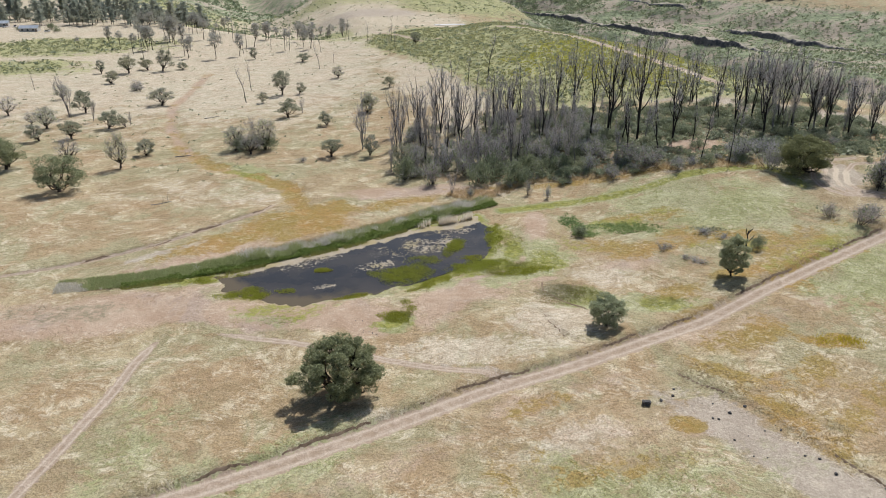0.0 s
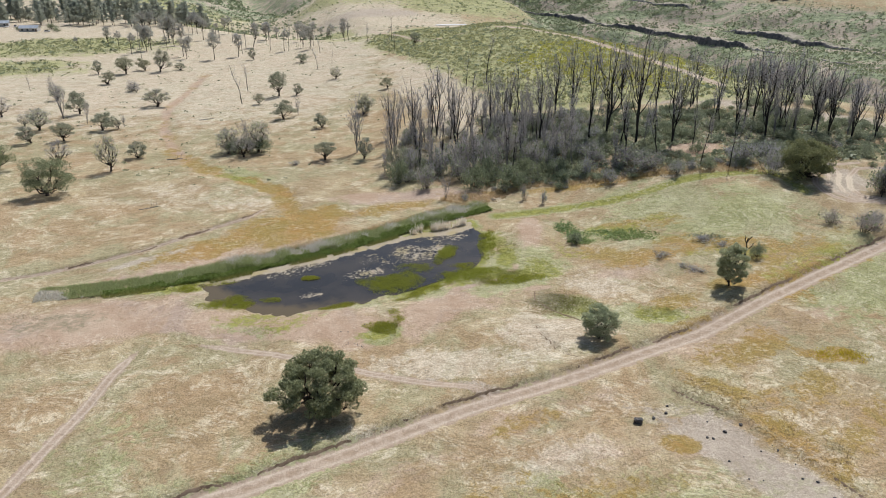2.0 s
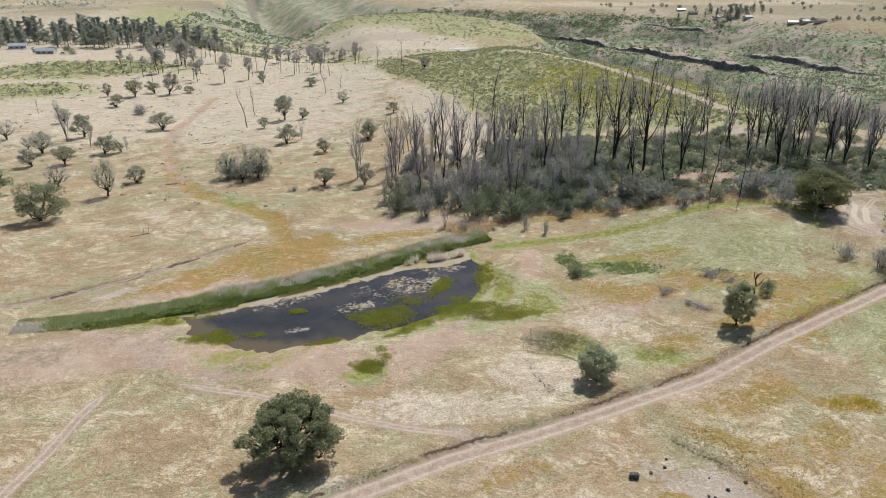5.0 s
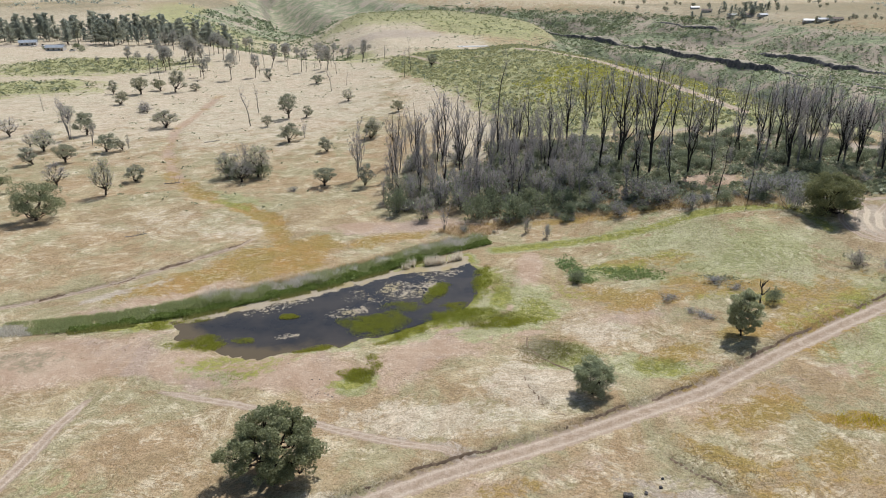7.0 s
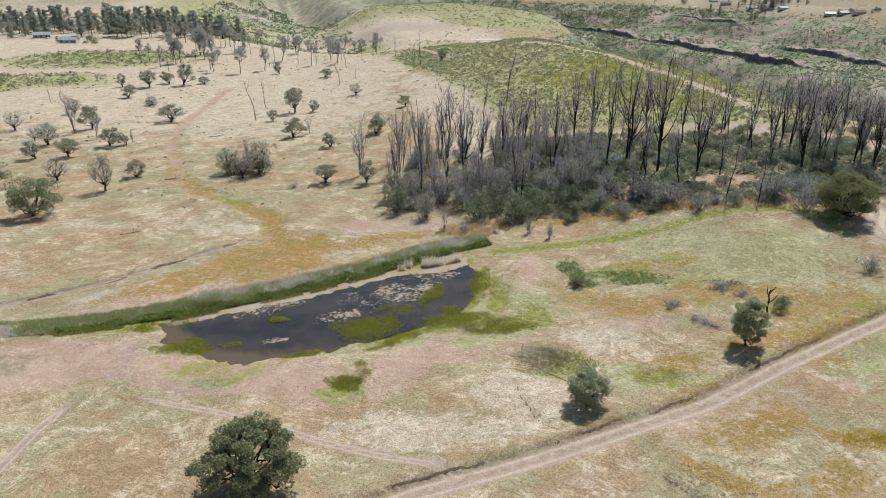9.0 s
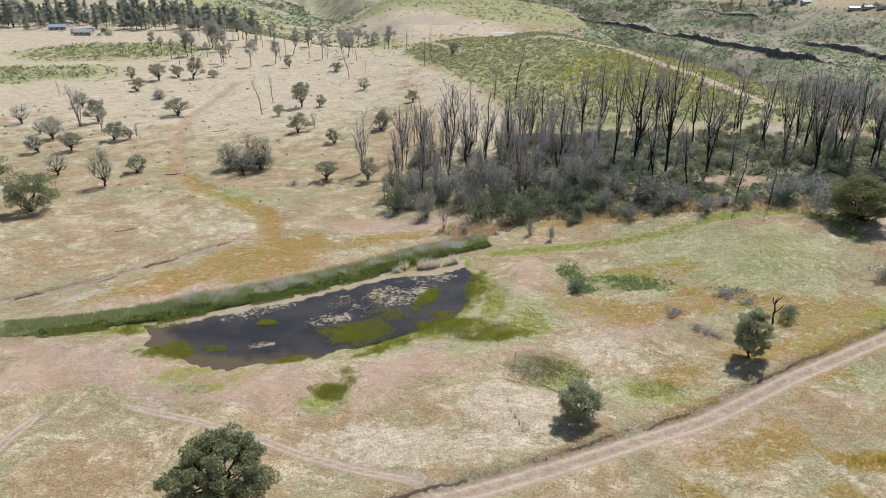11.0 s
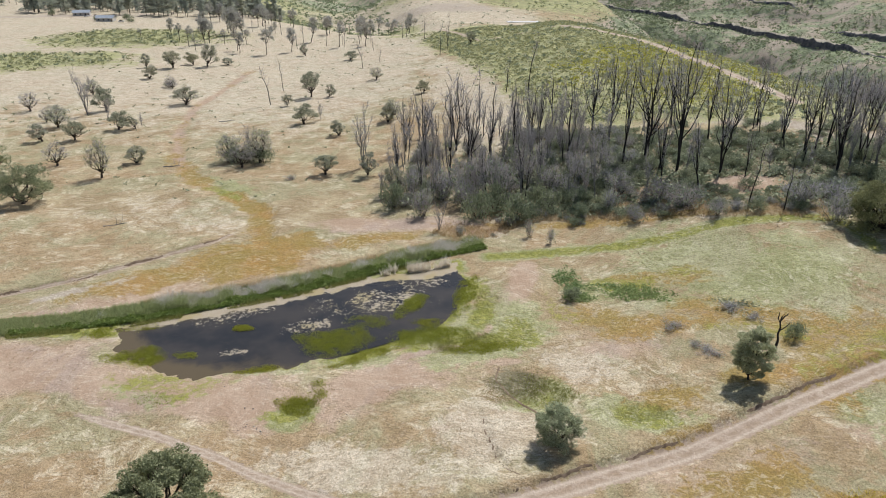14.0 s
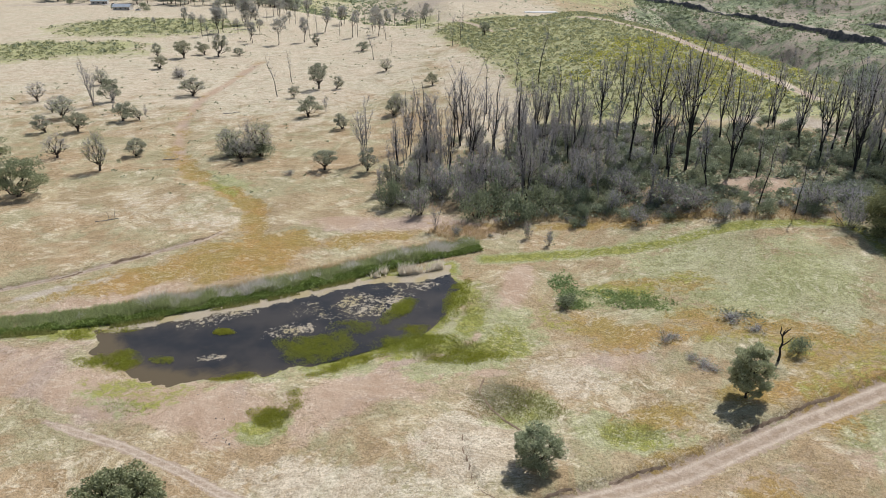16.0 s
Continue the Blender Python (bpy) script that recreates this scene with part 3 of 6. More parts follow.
    scrub = np.maximum.reduce([
        (1 - smooth(38, 62, hd + 9 * fbm(x, y, 26, 111))) * smooth(228, 246, y),
        blob(x, y, -245, 378, 56, 38, -8, seed=113) * 0.8, blob(x, y, -232, 472, 85, 56, 5, seed=114) * 0.8, blob(x, y, -90, 580, 22, 55, 25, seed=115) * 0.9,
        blob(x, y, -60, 900, 150, 130, 10, 0.35, seed=116) * 1.1, blob(x, y, 15, 800, 80, 105, 0, 0.35, seed=216) * 1.1, blob(x, y, -400, 1150, 130, 260, 15, 0.4, seed=217) * 0.9, blob(x, y, -300, 850, 85, 150, 15, 0.4, seed=117) * 0.9, blob(x, y, -220, 730, 45, 60, 20, 0.4, seed=112) * 0.8, blob(x, y, -118, 605, 14, 60, 25, 0.4, seed=212), blob(x, y, -330, 1250, 190, 190, 0, seed=118) * 0.8,
        blob(x, y, -60, 480, 18, 40, 20, seed=119) * 0.55, blob(x, y, 25, 500, 40, 60, 15, seed=120)])
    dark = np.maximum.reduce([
        # damp sedge, then the large oak's shade painted on the ground by its trunk
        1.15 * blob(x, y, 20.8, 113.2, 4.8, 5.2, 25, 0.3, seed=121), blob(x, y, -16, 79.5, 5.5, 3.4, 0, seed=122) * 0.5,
        # the first two patches paint the burnt trees' shade onto the grove floor
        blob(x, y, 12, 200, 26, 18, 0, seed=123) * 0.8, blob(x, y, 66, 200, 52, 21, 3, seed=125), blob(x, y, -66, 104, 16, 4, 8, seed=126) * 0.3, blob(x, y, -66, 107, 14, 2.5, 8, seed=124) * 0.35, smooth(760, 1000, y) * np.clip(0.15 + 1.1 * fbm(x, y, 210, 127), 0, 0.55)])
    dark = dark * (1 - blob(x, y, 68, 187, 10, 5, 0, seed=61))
    pale = np.maximum.reduce([
        1 - smooth(1.5, 5, seg_dist(x, y, [(2, 170), (13, 169.5), (17, 176), (25, 178.5), (53, 176.5), (60, 173.5), (80, 172)])[0] + 2 * fbm(x, y, 6, 130)), blob(x, y, 20, 104, 10, 9, 20, seed=131), blob(x, y, 5, 94, 14, 5, 10, seed=132) * 0.8, blob(x, y, 30, 120, 10, 6, 0, seed=133) * 0.7,
        # pale patches, then two terms rising with y that paint distance haze
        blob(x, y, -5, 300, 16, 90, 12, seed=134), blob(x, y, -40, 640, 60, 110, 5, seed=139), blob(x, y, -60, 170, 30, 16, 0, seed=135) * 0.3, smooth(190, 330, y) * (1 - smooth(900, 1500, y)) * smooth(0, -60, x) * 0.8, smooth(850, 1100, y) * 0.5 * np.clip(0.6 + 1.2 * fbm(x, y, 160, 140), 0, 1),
        blob(x, y, 14, 71, 9, 4, 20, seed=136) * 0.75, blob(x, y, -9, 76, 5, 3, 20, seed=137) * 0.7, blob(x, y, -25, 128, 20, 1.8, 35, seed=138) * 0.6])
    lush = np.maximum.reduce([
        blob(x, y, -8.6, 102, 3.8, 2.8, 20, seed=191), blob(x, y, 13, 123.5, 11, 3.6, 18, seed=192), blob(x, y, 14, 136, 3.2, 10, 8, seed=193) * 0.85, blob(x, y, 20, 127.5, 4.5, 5, 0, seed=203) * 0.75, blob(x, y, 27, 137, 3, 7, 10, seed=205) * 0.45,
        blob(x, y, -48, 118.5, 7, 2.6, 15, seed=194), blob(x, y, 23.5, 109.6, 4.2, 3.0, 40, seed=195) * 0.6, blob(x, y, -29, 106.5, 9, 3, 5, seed=196) * 0.55,
        (1 - smooth(0.6, 2.4, d2)) * 0.8, smooth(-2.2, 0.5, w) * smooth(-20, 0, x) * 0.9, blob(x, y, 38, 107, 6, 2.4, -15, seed=197) * 0.6, blob(x, y, 63, 129, 15, 4, -15, seed=202) * 0.4, blob(x, y, 47, 149, 9, 3, 10, seed=204) * 0.3,
        blob(x, y, 38, 145, 7, 3.5, 10, seed=198) * 0.7, blob(x, y, -54, 187, 8, 2.5, 145, seed=199) * 0.8, blob(x, y, 70, 125, 12, 5, 35, seed=200) * 0.45,
        blob(x, y, -25, 104, 3, 2, 0, seed=201) * 0.6])
    lush = lush * (1 - 0.95 * mud)
    step_x, step_y = height(x + 2, y) - height(x - 2, y), height(x, y + 2) - height(x, y - 2)
    rock = smooth(0.8, 1.15, np.hypot(step_x, step_y) / 4) * smooth(-10, -25, z)
    return np.stack([red, green, olive, sand], -1), np.stack([scrub, dark, pale, rock], -1), w, lush


# ---- ground and water ----
def axis(lo, hi, step, first, last, grow, cap, cap_to):
    v, s = list(np.arange(lo, hi, step)), step
    while v[-1] < last:
        s = min(s * grow, cap) if v[-1] < cap_to else s * grow
        v.append(v[-1] + s)
    s = step
    while v[0] > first:
        s = min(s * grow, cap) if v[0] > -cap_to else s * grow * 1.02
        v.insert(0, v[0] - s)
    return np.array(v)


def build_ground():
    xs = axis(-74, 104, 0.5, -4700, 4700, 1.032, 4.6, 430)
    ys = axis(58, 176, 0.5, -700, 4900, 1.035, 5.5, 1180)
    gx, gy = np.meshgrid(xs, ys)
    gz = ground_at(gx, gy)
    n, m = gx.shape
    i = np.arange(n * m).reshape(n, m)
    f = np.stack([i[:-1, :-1], i[:-1, 1:], i[1:, 1:], i[1:, :-1]], -1).reshape(-1, 4)
    me = smooth_mesh(mesh_of("ground", np.stack([gx, gy, gz], -1).reshape(-1, 3), f, ground_material()))
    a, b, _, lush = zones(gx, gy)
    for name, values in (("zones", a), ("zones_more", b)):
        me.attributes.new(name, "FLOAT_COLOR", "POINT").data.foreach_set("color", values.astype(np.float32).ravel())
    me.attributes.new("lush", "FLOAT", "POINT").data.foreach_set("value", lush.astype(np.float32).ravel())
    me.attributes.new("gorge", "FLOAT", "POINT").data.foreach_set("value", (smooth(-4, -17, height(gx, gy)) * (0.25 + 0.75 * np.maximum(smooth(-150, -20, gx), smooth(1000, 1300, gy)))).astype(np.float32).ravel())
    me.attributes.new("lane", "FLOAT", "POINT").data.foreach_set("value", lane_of(gx, gy).astype(np.float32).ravel())
    tagged(new("ground", me), "dry straw-coloured meadow with dirt tracks, low hill and gorge", "ground", kind="structure")


def build_water():
    u, v = np.meshgrid(np.arange(-38, 36.01, 0.5), np.arange(-16, 16.01, 0.5))
    turn = radians(38)
    x, y = -16 + math.cos(turn) * u - math.sin(turn) * v, 129 + math.sin(turn) * u + math.cos(turn) * v
    keep = pond_depth(x, y) > -4
    n, m = u.shape
    i = np.arange(n * m).reshape(n, m)
    f = np.stack([i[:-1, :-1], i[:-1, 1:], i[1:, 1:], i[1:, :-1]], -1).reshape(-1, 4)
    f = f[keep.ravel()[f].all(1)]
    me = smooth_mesh(mesh_of("water", np.stack([x, y, 0 * x], -1).reshape(-1, 3), f, water_material()))
    north, _ = seg_dist(x, y, POND[1:8])
    scum = np.maximum.reduce([
        (1 - smooth(1.6, 3.6, north + 1.3 * fbm(x, y, 3, 140))) * 1.9, blob(x, y, -4, 135, 10, 5, 20, seed=141) * 0.5, blob(x, y, -12, 126, 7, 2.5, 30, seed=142) * 0.6,
        blob(x, y, 2, 144, 8, 4, 20, seed=143) * 0.5, blob(x, y, -27, 127, 9, 3, 30, seed=144) * 0.5, blob(x, y, -22, 116, 3, 1.5, 10, seed=145) * 0.5])
    me.attributes.new("scum", "FLOAT", "POINT").data.foreach_set("value", scum.astype(np.float32).ravel())
    shallow = 1 - smooth(0, 5.5, pond_depth(x, y) + 3.5 * smooth(-28, -6, x))
    me.attributes.new("shallow", "FLOAT", "POINT").data.foreach_set("value", shallow.astype(np.float32).ravel())
    tagged(new("water", me), "dark still pond water with pale scum along its shore", "water", kind="structure")


build_ground()
build_water()


# ---- plants: materials ----
M_OAK = leaf_material("oak_leaves", (0.15, 0.18, 0.10), (0.42, 0.46, 0.285), 0.38)
M_OAK_PALE = leaf_material("pale_oak_leaves", (0.26, 0.29, 0.18), (0.56, 0.60, 0.41), 0.48)
M_BUSH = leaf_material("bush_leaves", (0.14, 0.175, 0.115), (0.36, 0.41, 0.27), 0.38)
M_OLIVE = leaf_material("olive_bush_leaves", (0.13, 0.15, 0.08), (0.39, 0.42, 0.225), 0.32)
M_OAK_MID = leaf_material("grey_oak_leaves", (0.20, 0.22, 0.16), (0.47, 0.49, 0.37), 0.42)
M_SCRUB = leaf_material("hill_scrub_leaves", (0.24, 0.26, 0.14), (0.47, 0.48, 0.27), 0.43)
M_SCRUB_YELLOW = leaf_material("yellow_scrub_leaves", (0.36, 0.37, 0.08), (0.60, 0.58, 0.15), 0.45)
M_BRAMBLE = leaf_material("bramble_leaves", (0.17, 0.25, 0.10), (0.40, 0.50, 0.24), 0.45)
M_SAGE = leaf_material("understorey_leaves", (0.17, 0.205, 0.13), (0.46, 0.505, 0.36), 0.32)
M_BRUSH = leaf_material("gorge_brush_leaves", (0.14, 0.18, 0.11), (0.34, 0.40, 0.255), 0.38)
M_PINE = leaf_material("pine_needles", (0.28, 0.31, 0.27), (0.54, 0.58, 0.50), 0.48)
M_GREYPINE = leaf_material("grey_pine_needles", (0.28, 0.29, 0.25), (0.52, 0.54, 0.47), 0.45)
M_TWIG = leaf_material("grey_twigs", (0.28, 0.272, 0.28), (0.52, 0.505, 0.515), 0.4)
M_TWIG_DARK = leaf_material("scorched_twigs", (0.27, 0.265, 0.285), (0.54, 0.53, 0.56), 0.42)
M_BARK = wood_material("oak_bark", (0.045, 0.036, 0.030), (0.12, 0.10, 0.085))
M_CHAR = wood_material("charred_bark", (0.022, 0.021, 0.022), (0.065, 0.061, 0.060), 0.8)
M_GREYWOOD = wood_material("weathered_wood", (0.19, 0.178, 0.172), (0.40, 0.38, 0.37))
M_STRAW = leaf_material("dry_grass_blades", (0.42, 0.33, 0.20), (0.70, 0.60, 0.42), 0.55, 0.9)
M_STRAW_DARK = leaf_material("brown_grass_blades", (0.26, 0.19, 0.10), (0.48, 0.38, 0.23), 0.5, 0.9)
M_GRASS = leaf_material("green_grass_blades", (0.18, 0.20, 0.055), (0.38, 0.39, 0.14), 0.48, 0.8)
M_WEED = leaf_material("water_weed_leaves", (0.24, 0.275, 0.035), (0.44, 0.46, 0.085), 0.42, 0.7)
M_REED = leaf_material("reed_blades", (0.21, 0.27, 0.12), (0.50, 0.56, 0.32), 0.5, 0.7)
M_REED_LEAF = leaf_material("broad_green_leaves", (0.10, 0.16, 0.04), (0.34, 0.44, 0.14), 0.4, 0.6)
M_REED_DRY = leaf_material("faded_reed_blades", (0.46, 0.46, 0.425), (0.73, 0.73, 0.69), 0.5, 0.8)
M_REED_CREAM = leaf_material("cream_reed_blades", (0.60, 0.55, 0.46), (0.85, 0.80, 0.70), 0.6, 0.8)
M_YELLOW = leaf_material("yellow_flower_heads", (0.40, 0.33, 0.04), (0.66, 0.54, 0.07), 0.55, 0.8)


def along_line(rng, pts, n, wide):
    """n random places along a polyline within half of wide to its sides."""
    p = np.asarray(pts, float)
    d = np.hypot(*np.diff(p, axis=0).T)
    s = rng.uniform(0, d.sum(), n)
    c = np.r_[0, np.cumsum(d)]
    i = np.clip(np.searchsorted(c, s) - 1, 0, len(d) - 1)
    u = (s - c[i]) / d[i]
    q = p[i] + (p[i + 1] - p[i]) * u[:, None]
    side = np.stack([-(p[i + 1] - p[i])[:, 1], (p[i + 1] - p[i])[:, 0]], -1) / d[i][:, None]
    off = rng.uniform(-0.5, 0.5, n) * wide
    return q + side * off[:, None], s / d.sum(), off / wide


def patch(rng, n, cx, cy, rx, ry, turn=0.0, seed=1):
    """Random places in an uneven patch."""
    c, s = math.cos(radians(turn)), math.sin(radians(turn))
    u, v = rng.uniform(-1.3, 1.3, (2, 3 * n)) * [[rx], [ry]]
    x, y = cx + c * u - s * v, cy + s * u + c * v
    k = blob(x, y, cx, cy, rx, ry, turn, seed=seed) > rng.uniform(0, 1, 3 * n)
    return np.stack([x[k], y[k]], -1)[:n]


def lifted(xy, sink=0.03, floor=None):
    z = ground_at(xy[:, 0], xy[:, 1]) - sink
    if floor is not None:
        z = np.maximum(z, floor)
    return np.column_stack([xy, z])


# ---- trees ----
def build_oak(seed, tall, wide, leaves, leaf, mat, lobes=11, pad=0.165, label="", name="oak_tree", bare=0.0, group="", low_fork=0.2, mid=0.52, skew=0.0, boughs=(), fill=0.66, stout=0.042):
    """A spreading oak: a short leaning trunk, crooked limbs and a crown of separate leafy lobes."""
    rng = np.random.default_rng(seed)
    wood, tips = [], []
    fork = np.array([rng.normal() * 0.03 * tall, rng.normal() * 0.03 * tall, low_fork * tall])
    trunk_r = stout * tall
    wood.append(tube(np.stack([(0, 0, -0.2), (0.02 * tall, 0, 0.10 * tall), fork]), [trunk_r * 1.5, trunk_r, trunk_r * 0.85], 8))
    centres = []
    for k in range(lobes):
        a = k * 2.39996 + rng.uniform(-0.3, 0.3)
        up = 1 - 1.62 * (k + 0.5) / lobes
        ring = math.sqrt(max(0.0, 1 - up * up)) * rng.uniform(0.78, 1.08)
        r = wide * (0.5 - 0.75 * pad) * ring
        h = tall * (mid + (0.86 - mid) * up + rng.uniform(-0.05, 0.05))
        centres.append((r * math.cos(a) + skew * rng.uniform(0.6, 1.4), r * math.sin(a), h, wide * rng.uniform(0.8, 1.15) * pad))
    for cx, cy, cz, cr in centres + list(boughs):
        c = np.array([cx, cy, cz])
        limb = curve_line(rng, fork - (0, 0, 0.08 * tall * rng.uniform()), c - (0, 0, 0.3 * cr), 6, 0.05, 0.06)
        wood.append(tube(limb, np.linspace(trunk_r * 0.5, trunk_r * 0.12, 6), 5))
        for _ in range(6):
            w = rng.normal(size=3)
            w[2] = abs(w[2]) * 0.7 - 0.15
            end = c + w / np.linalg.norm(w) * cr * rng.uniform(0.5, 1.0) * (1, 1, 0.6)
            wood.append(tube(curve_line(rng, limb[4], end, 4, 0.07), np.linspace(trunk_r * 0.15, trunk_r * 0.035, 4), 3))
            tips.append((end, cr))
    v, f = joined(wood)
    top = thing(name, label, "tree", group)
    part("trunk", smooth_mesh(mesh_of("trunk", v, f, M_BARK)), top)
    pts = []
    per = max(8, leaves // len(tips))
    for end, cr in tips:
        if rng.uniform() < bare:
            continue
        q = rng.normal(size=(per, 3))
        q = q / np.linalg.norm(q, axis=1)[:, None] * rng.uniform(0.3, 1.0, per)[:, None] ** 0.5
        pts.append(end + q * cr * fill * (1, 1, 0.8))
    v, f = cards(rng, np.concatenate(pts), leaf, 0.35)
    part("crown", mesh_of("crown", v, f, mat), top)
    if bare > 0:
        at = np.repeat(np.array([e for e, _ in tips]), 14, 0)
        ways = rng.normal(size=at.shape) * 0.09 * tall + (0, 0, 0.03 * tall)
        v, f = spray(rng, at, ways, 0.05)
        tagged(part("twig_mass", mesh_of("twig_mass", v, f, M_TWIG), top, "bare grey twigs"), kind="stuff")
    return top


def build_dead(seed, tall, stems, spread, twigs, wood, twig, label, name="burnt_tree", lean=0.0, group="", droop=0.0):
    """A leafless tree of one or more rising stems with steep side branches and thin twigs."""
    rng = np.random.default_rng(seed)
    trunk, limbs, at, ways = [], [], [], []
    base_r = 0.0085 * tall + 0.04
    for k in range(stems):
        a = rng.uniform(0, 2 * np.pi)
        h = tall * (1.0 if k == 0 else rng.uniform(0.6, 0.98))
        out = spread * h * (rng.uniform(0.2, 1.0) if stems > 1 else 0.15)
        tip = np.array([out * math.cos(a) + lean * h, out * math.sin(a), h])
        low = np.array([0, 0, -0.25]) if k == 0 or rng.uniform() < 0.5 else np.array([0, 0, h * rng.uniform(0.08, 0.22)])
        s = np.linspace(0, 1, 7)[:, None]
        p = low + (tip - low) * np.concatenate([s**1.35, s**1.35, s], 1)
        p[1:-1] += rng.normal(size=(5, 3)) * 0.012 * tall * (1, 1, 0.3)
        r = np.linspace(base_r * (1 if k == 0 else 0.7), base_r * 0.12, 7)
        trunk.append(tube(p, r, 6))
        for _ in range(rng.integers(10, 17)):
            u = rng.uniform(0.32, 0.97)
            i = min(int(u * 6), 5)
            start = p[i] + (p[i + 1] - p[i]) * (u * 6 - i)
            b = rng.uniform(0, 2 * np.pi)
            size = tall * rng.uniform(0.10, 0.34) * (1.2 - 0.75 * u)
            rise = rng.uniform(1.3, 3.4)
            w = np.array([math.cos(b), math.sin(b), rise])
            w = w / np.linalg.norm(w) * size
            limb = curve_line(rng, start, start + w, 4, 0.07, 0.08)
            limbs.append(tube(limb, np.linspace(base_r * 0.24 * (1.2 - u), base_r * 0.05, 4), 4))
            m = max(2, twigs // (stems * 11))
            j = rng.integers(1, 4, m)
            at.append(limb[j])
            q = rng.normal(size=(m, 3)) * 0.45 + w / size + (0, 0, 0.35 - droop)
            ways.append(q / np.linalg.norm(q, axis=1)[:, None] * (tall * rng.uniform(0.03, 0.10, m))[:, None])
    top = thing(name, label, "tree", group)
    v, f = joined(trunk)
    part("trunk", smooth_mesh(mesh_of("trunk", v, f, wood)), top)
    v, f = joined(limbs)
    tagged(part("crown", smooth_mesh(mesh_of("crown", v, f, wood)), top, "bare rising branches"), kind="stuff")
    v, f = spray(rng, np.concatenate(at), np.concatenate(ways), 0.0016 * tall + 0.010)
    tagged(part("twig_mass", mesh_of("twig_mass", v, f, twig), top), kind="stuff")
    return top


def build_fan(seed, tall, branches, spread, twigs, wood, twig, label, name="burnt_tree", group="burnt grove"):
    """A fire-killed tree: one or two black stems that break up into long branches sweeping upwards like a vase."""
    rng = np.random.default_rng(seed)
    trunk, limbs, at, ways = [], [], [], []
    base_r = 0.0105 * tall + 0.04
    tips = 2 if branches > 8 else 1
    mains = []
    for k in range(tips):
        a = rng.uniform(0, 2 * np.pi)
        top_at = np.array([math.cos(a), math.sin(a), 0]) * spread * tall * rng.uniform(0.15, 0.5) * (1 + k) + (0, 0, tall * (1 - 0.12 * k))
        s = np.linspace(0, 1, 9)[:, None]
        p = np.array([0, 0, -0.25]) + (top_at + (0, 0, 0.25)) * np.concatenate([s**1.3, s**1.3, s], 1)
        p[2:-1] += np.cumsum(rng.normal(size=(6, 3)) * 0.010 * tall * (1, 1, 0.2), 0)
        mains.append(p)
        trunk.append(tube(p, base_r * (1 - 0.3 * k) * np.linspace(1, 0.14, 9), 6))
    for k in range(branches):
        p = mains[k % tips]
        u = rng.uniform(0.16, 0.62)
        i = min(int(u * 8), 7)
        start = p[i] + (p[i + 1] - p[i]) * (u * 8 - i)
        a = k * 2.4 + rng.uniform(-0.5, 0.5)
        r = spread * tall * rng.uniform(0.35, 1.1)
        end_z = tall * min(1.0, rng.uniform(0.72, 1.02) - 0.10 * r / (spread * tall))
        end = np.array([start[0] + r * math.cos(a), start[1] + r * math.sin(a), max(end_z, start[2] + 0.2 * tall)])
        s = np.linspace(0, 1, 7)[:, None]
        limb = start + (end - start) * np.concatenate([s**0.75, s**0.75, s**1.1], 1)
        limb[2:-1] += rng.normal(size=(4, 3)) * 0.009 * tall
        limbs.append(tube(limb, base_r * (0.52 - 0.35 * u) * np.linspace(1, 0.16, 7), 4))
        for _ in range(4):
            j = rng.integers(1, 6)
            b = rng.uniform(0, 2 * np.pi)
            w = np.array([math.cos(b) * 0.55, math.sin(b) * 0.55, 1.5]) * tall * rng.uniform(0.04, 0.11)
            side = curve_line(rng, limb[j], limb[j] + w, 4, 0.05, 0.06)
            limbs.append(tube(side, np.linspace(base_r * 0.13, base_r * 0.05, 4), 3))
            m = max(2, twigs // (branches * 4))
            at.append(side[rng.integers(0, 4, m)])
            q = rng.normal(size=(m, 3)) * 0.4 + (math.cos(b) * 0.3, math.sin(b) * 0.3, 0.9)
            ways.append(q / np.linalg.norm(q, axis=1)[:, None] * (tall * rng.uniform(0.025, 0.075, m))[:, None])
    top = thing(name, label, "tree", group)
    v, f = joined(trunk)
    part("trunk", smooth_mesh(mesh_of("trunk", v, f, wood)), top)
    v, f = joined(limbs)
    tagged(part("crown", smooth_mesh(mesh_of("crown", v, f, wood)), top, "bare rising branches"), kind="stuff")
    v, f = spray(rng, np.concatenate(at), np.concatenate(ways), 0.036)
    tagged(part("twig_mass", mesh_of("twig_mass", v, f, twig), top), kind="stuff")
    return top


def build_snag(label):
    """A broken black snag: a crooked stem and two stubby arms."""
    top = thing("burnt_snag", label, "tree")
    rng = np.random.default_rng(3)
    v, f = tube([(0, 0, -0.3), (0.15, 0, 1.2), (-0.1, 0, 2.4), (0.1, 0, 3.6), (-0.15, 0, 4.7), (-0.05, 0, 5.6), (0.35, 0, 6.3)], [0.24, 0.2, 0.18, 0.15, 0.13, 0.11, 0.06], 8)
    part("trunk", smooth_mesh(mesh_of("trunk", v, f, M_CHAR)), top)
    for p in ([(0.0, 0, 3.0), (0.7, 0, 3.5), (1.2, 0.1, 3.9), (1.6, 0, 4.7)], [(-0.1, 0, 4.9), (0.5, 0, 5.9), (0.8, 0, 6.0), (1.0, 0, 6.6)], [(-0.1, 0, 4.6), (-0.5, 0.2, 5.3), (-0.45, 0.2, 6.0), (-0.6, 0.1, 6.5)]):
        v, f = tube(p, [0.12, 0.10, 0.08, 0.03], 6)
        part("branch", smooth_mesh(mesh_of("branch", v, f, M_CHAR)), top)
    return top


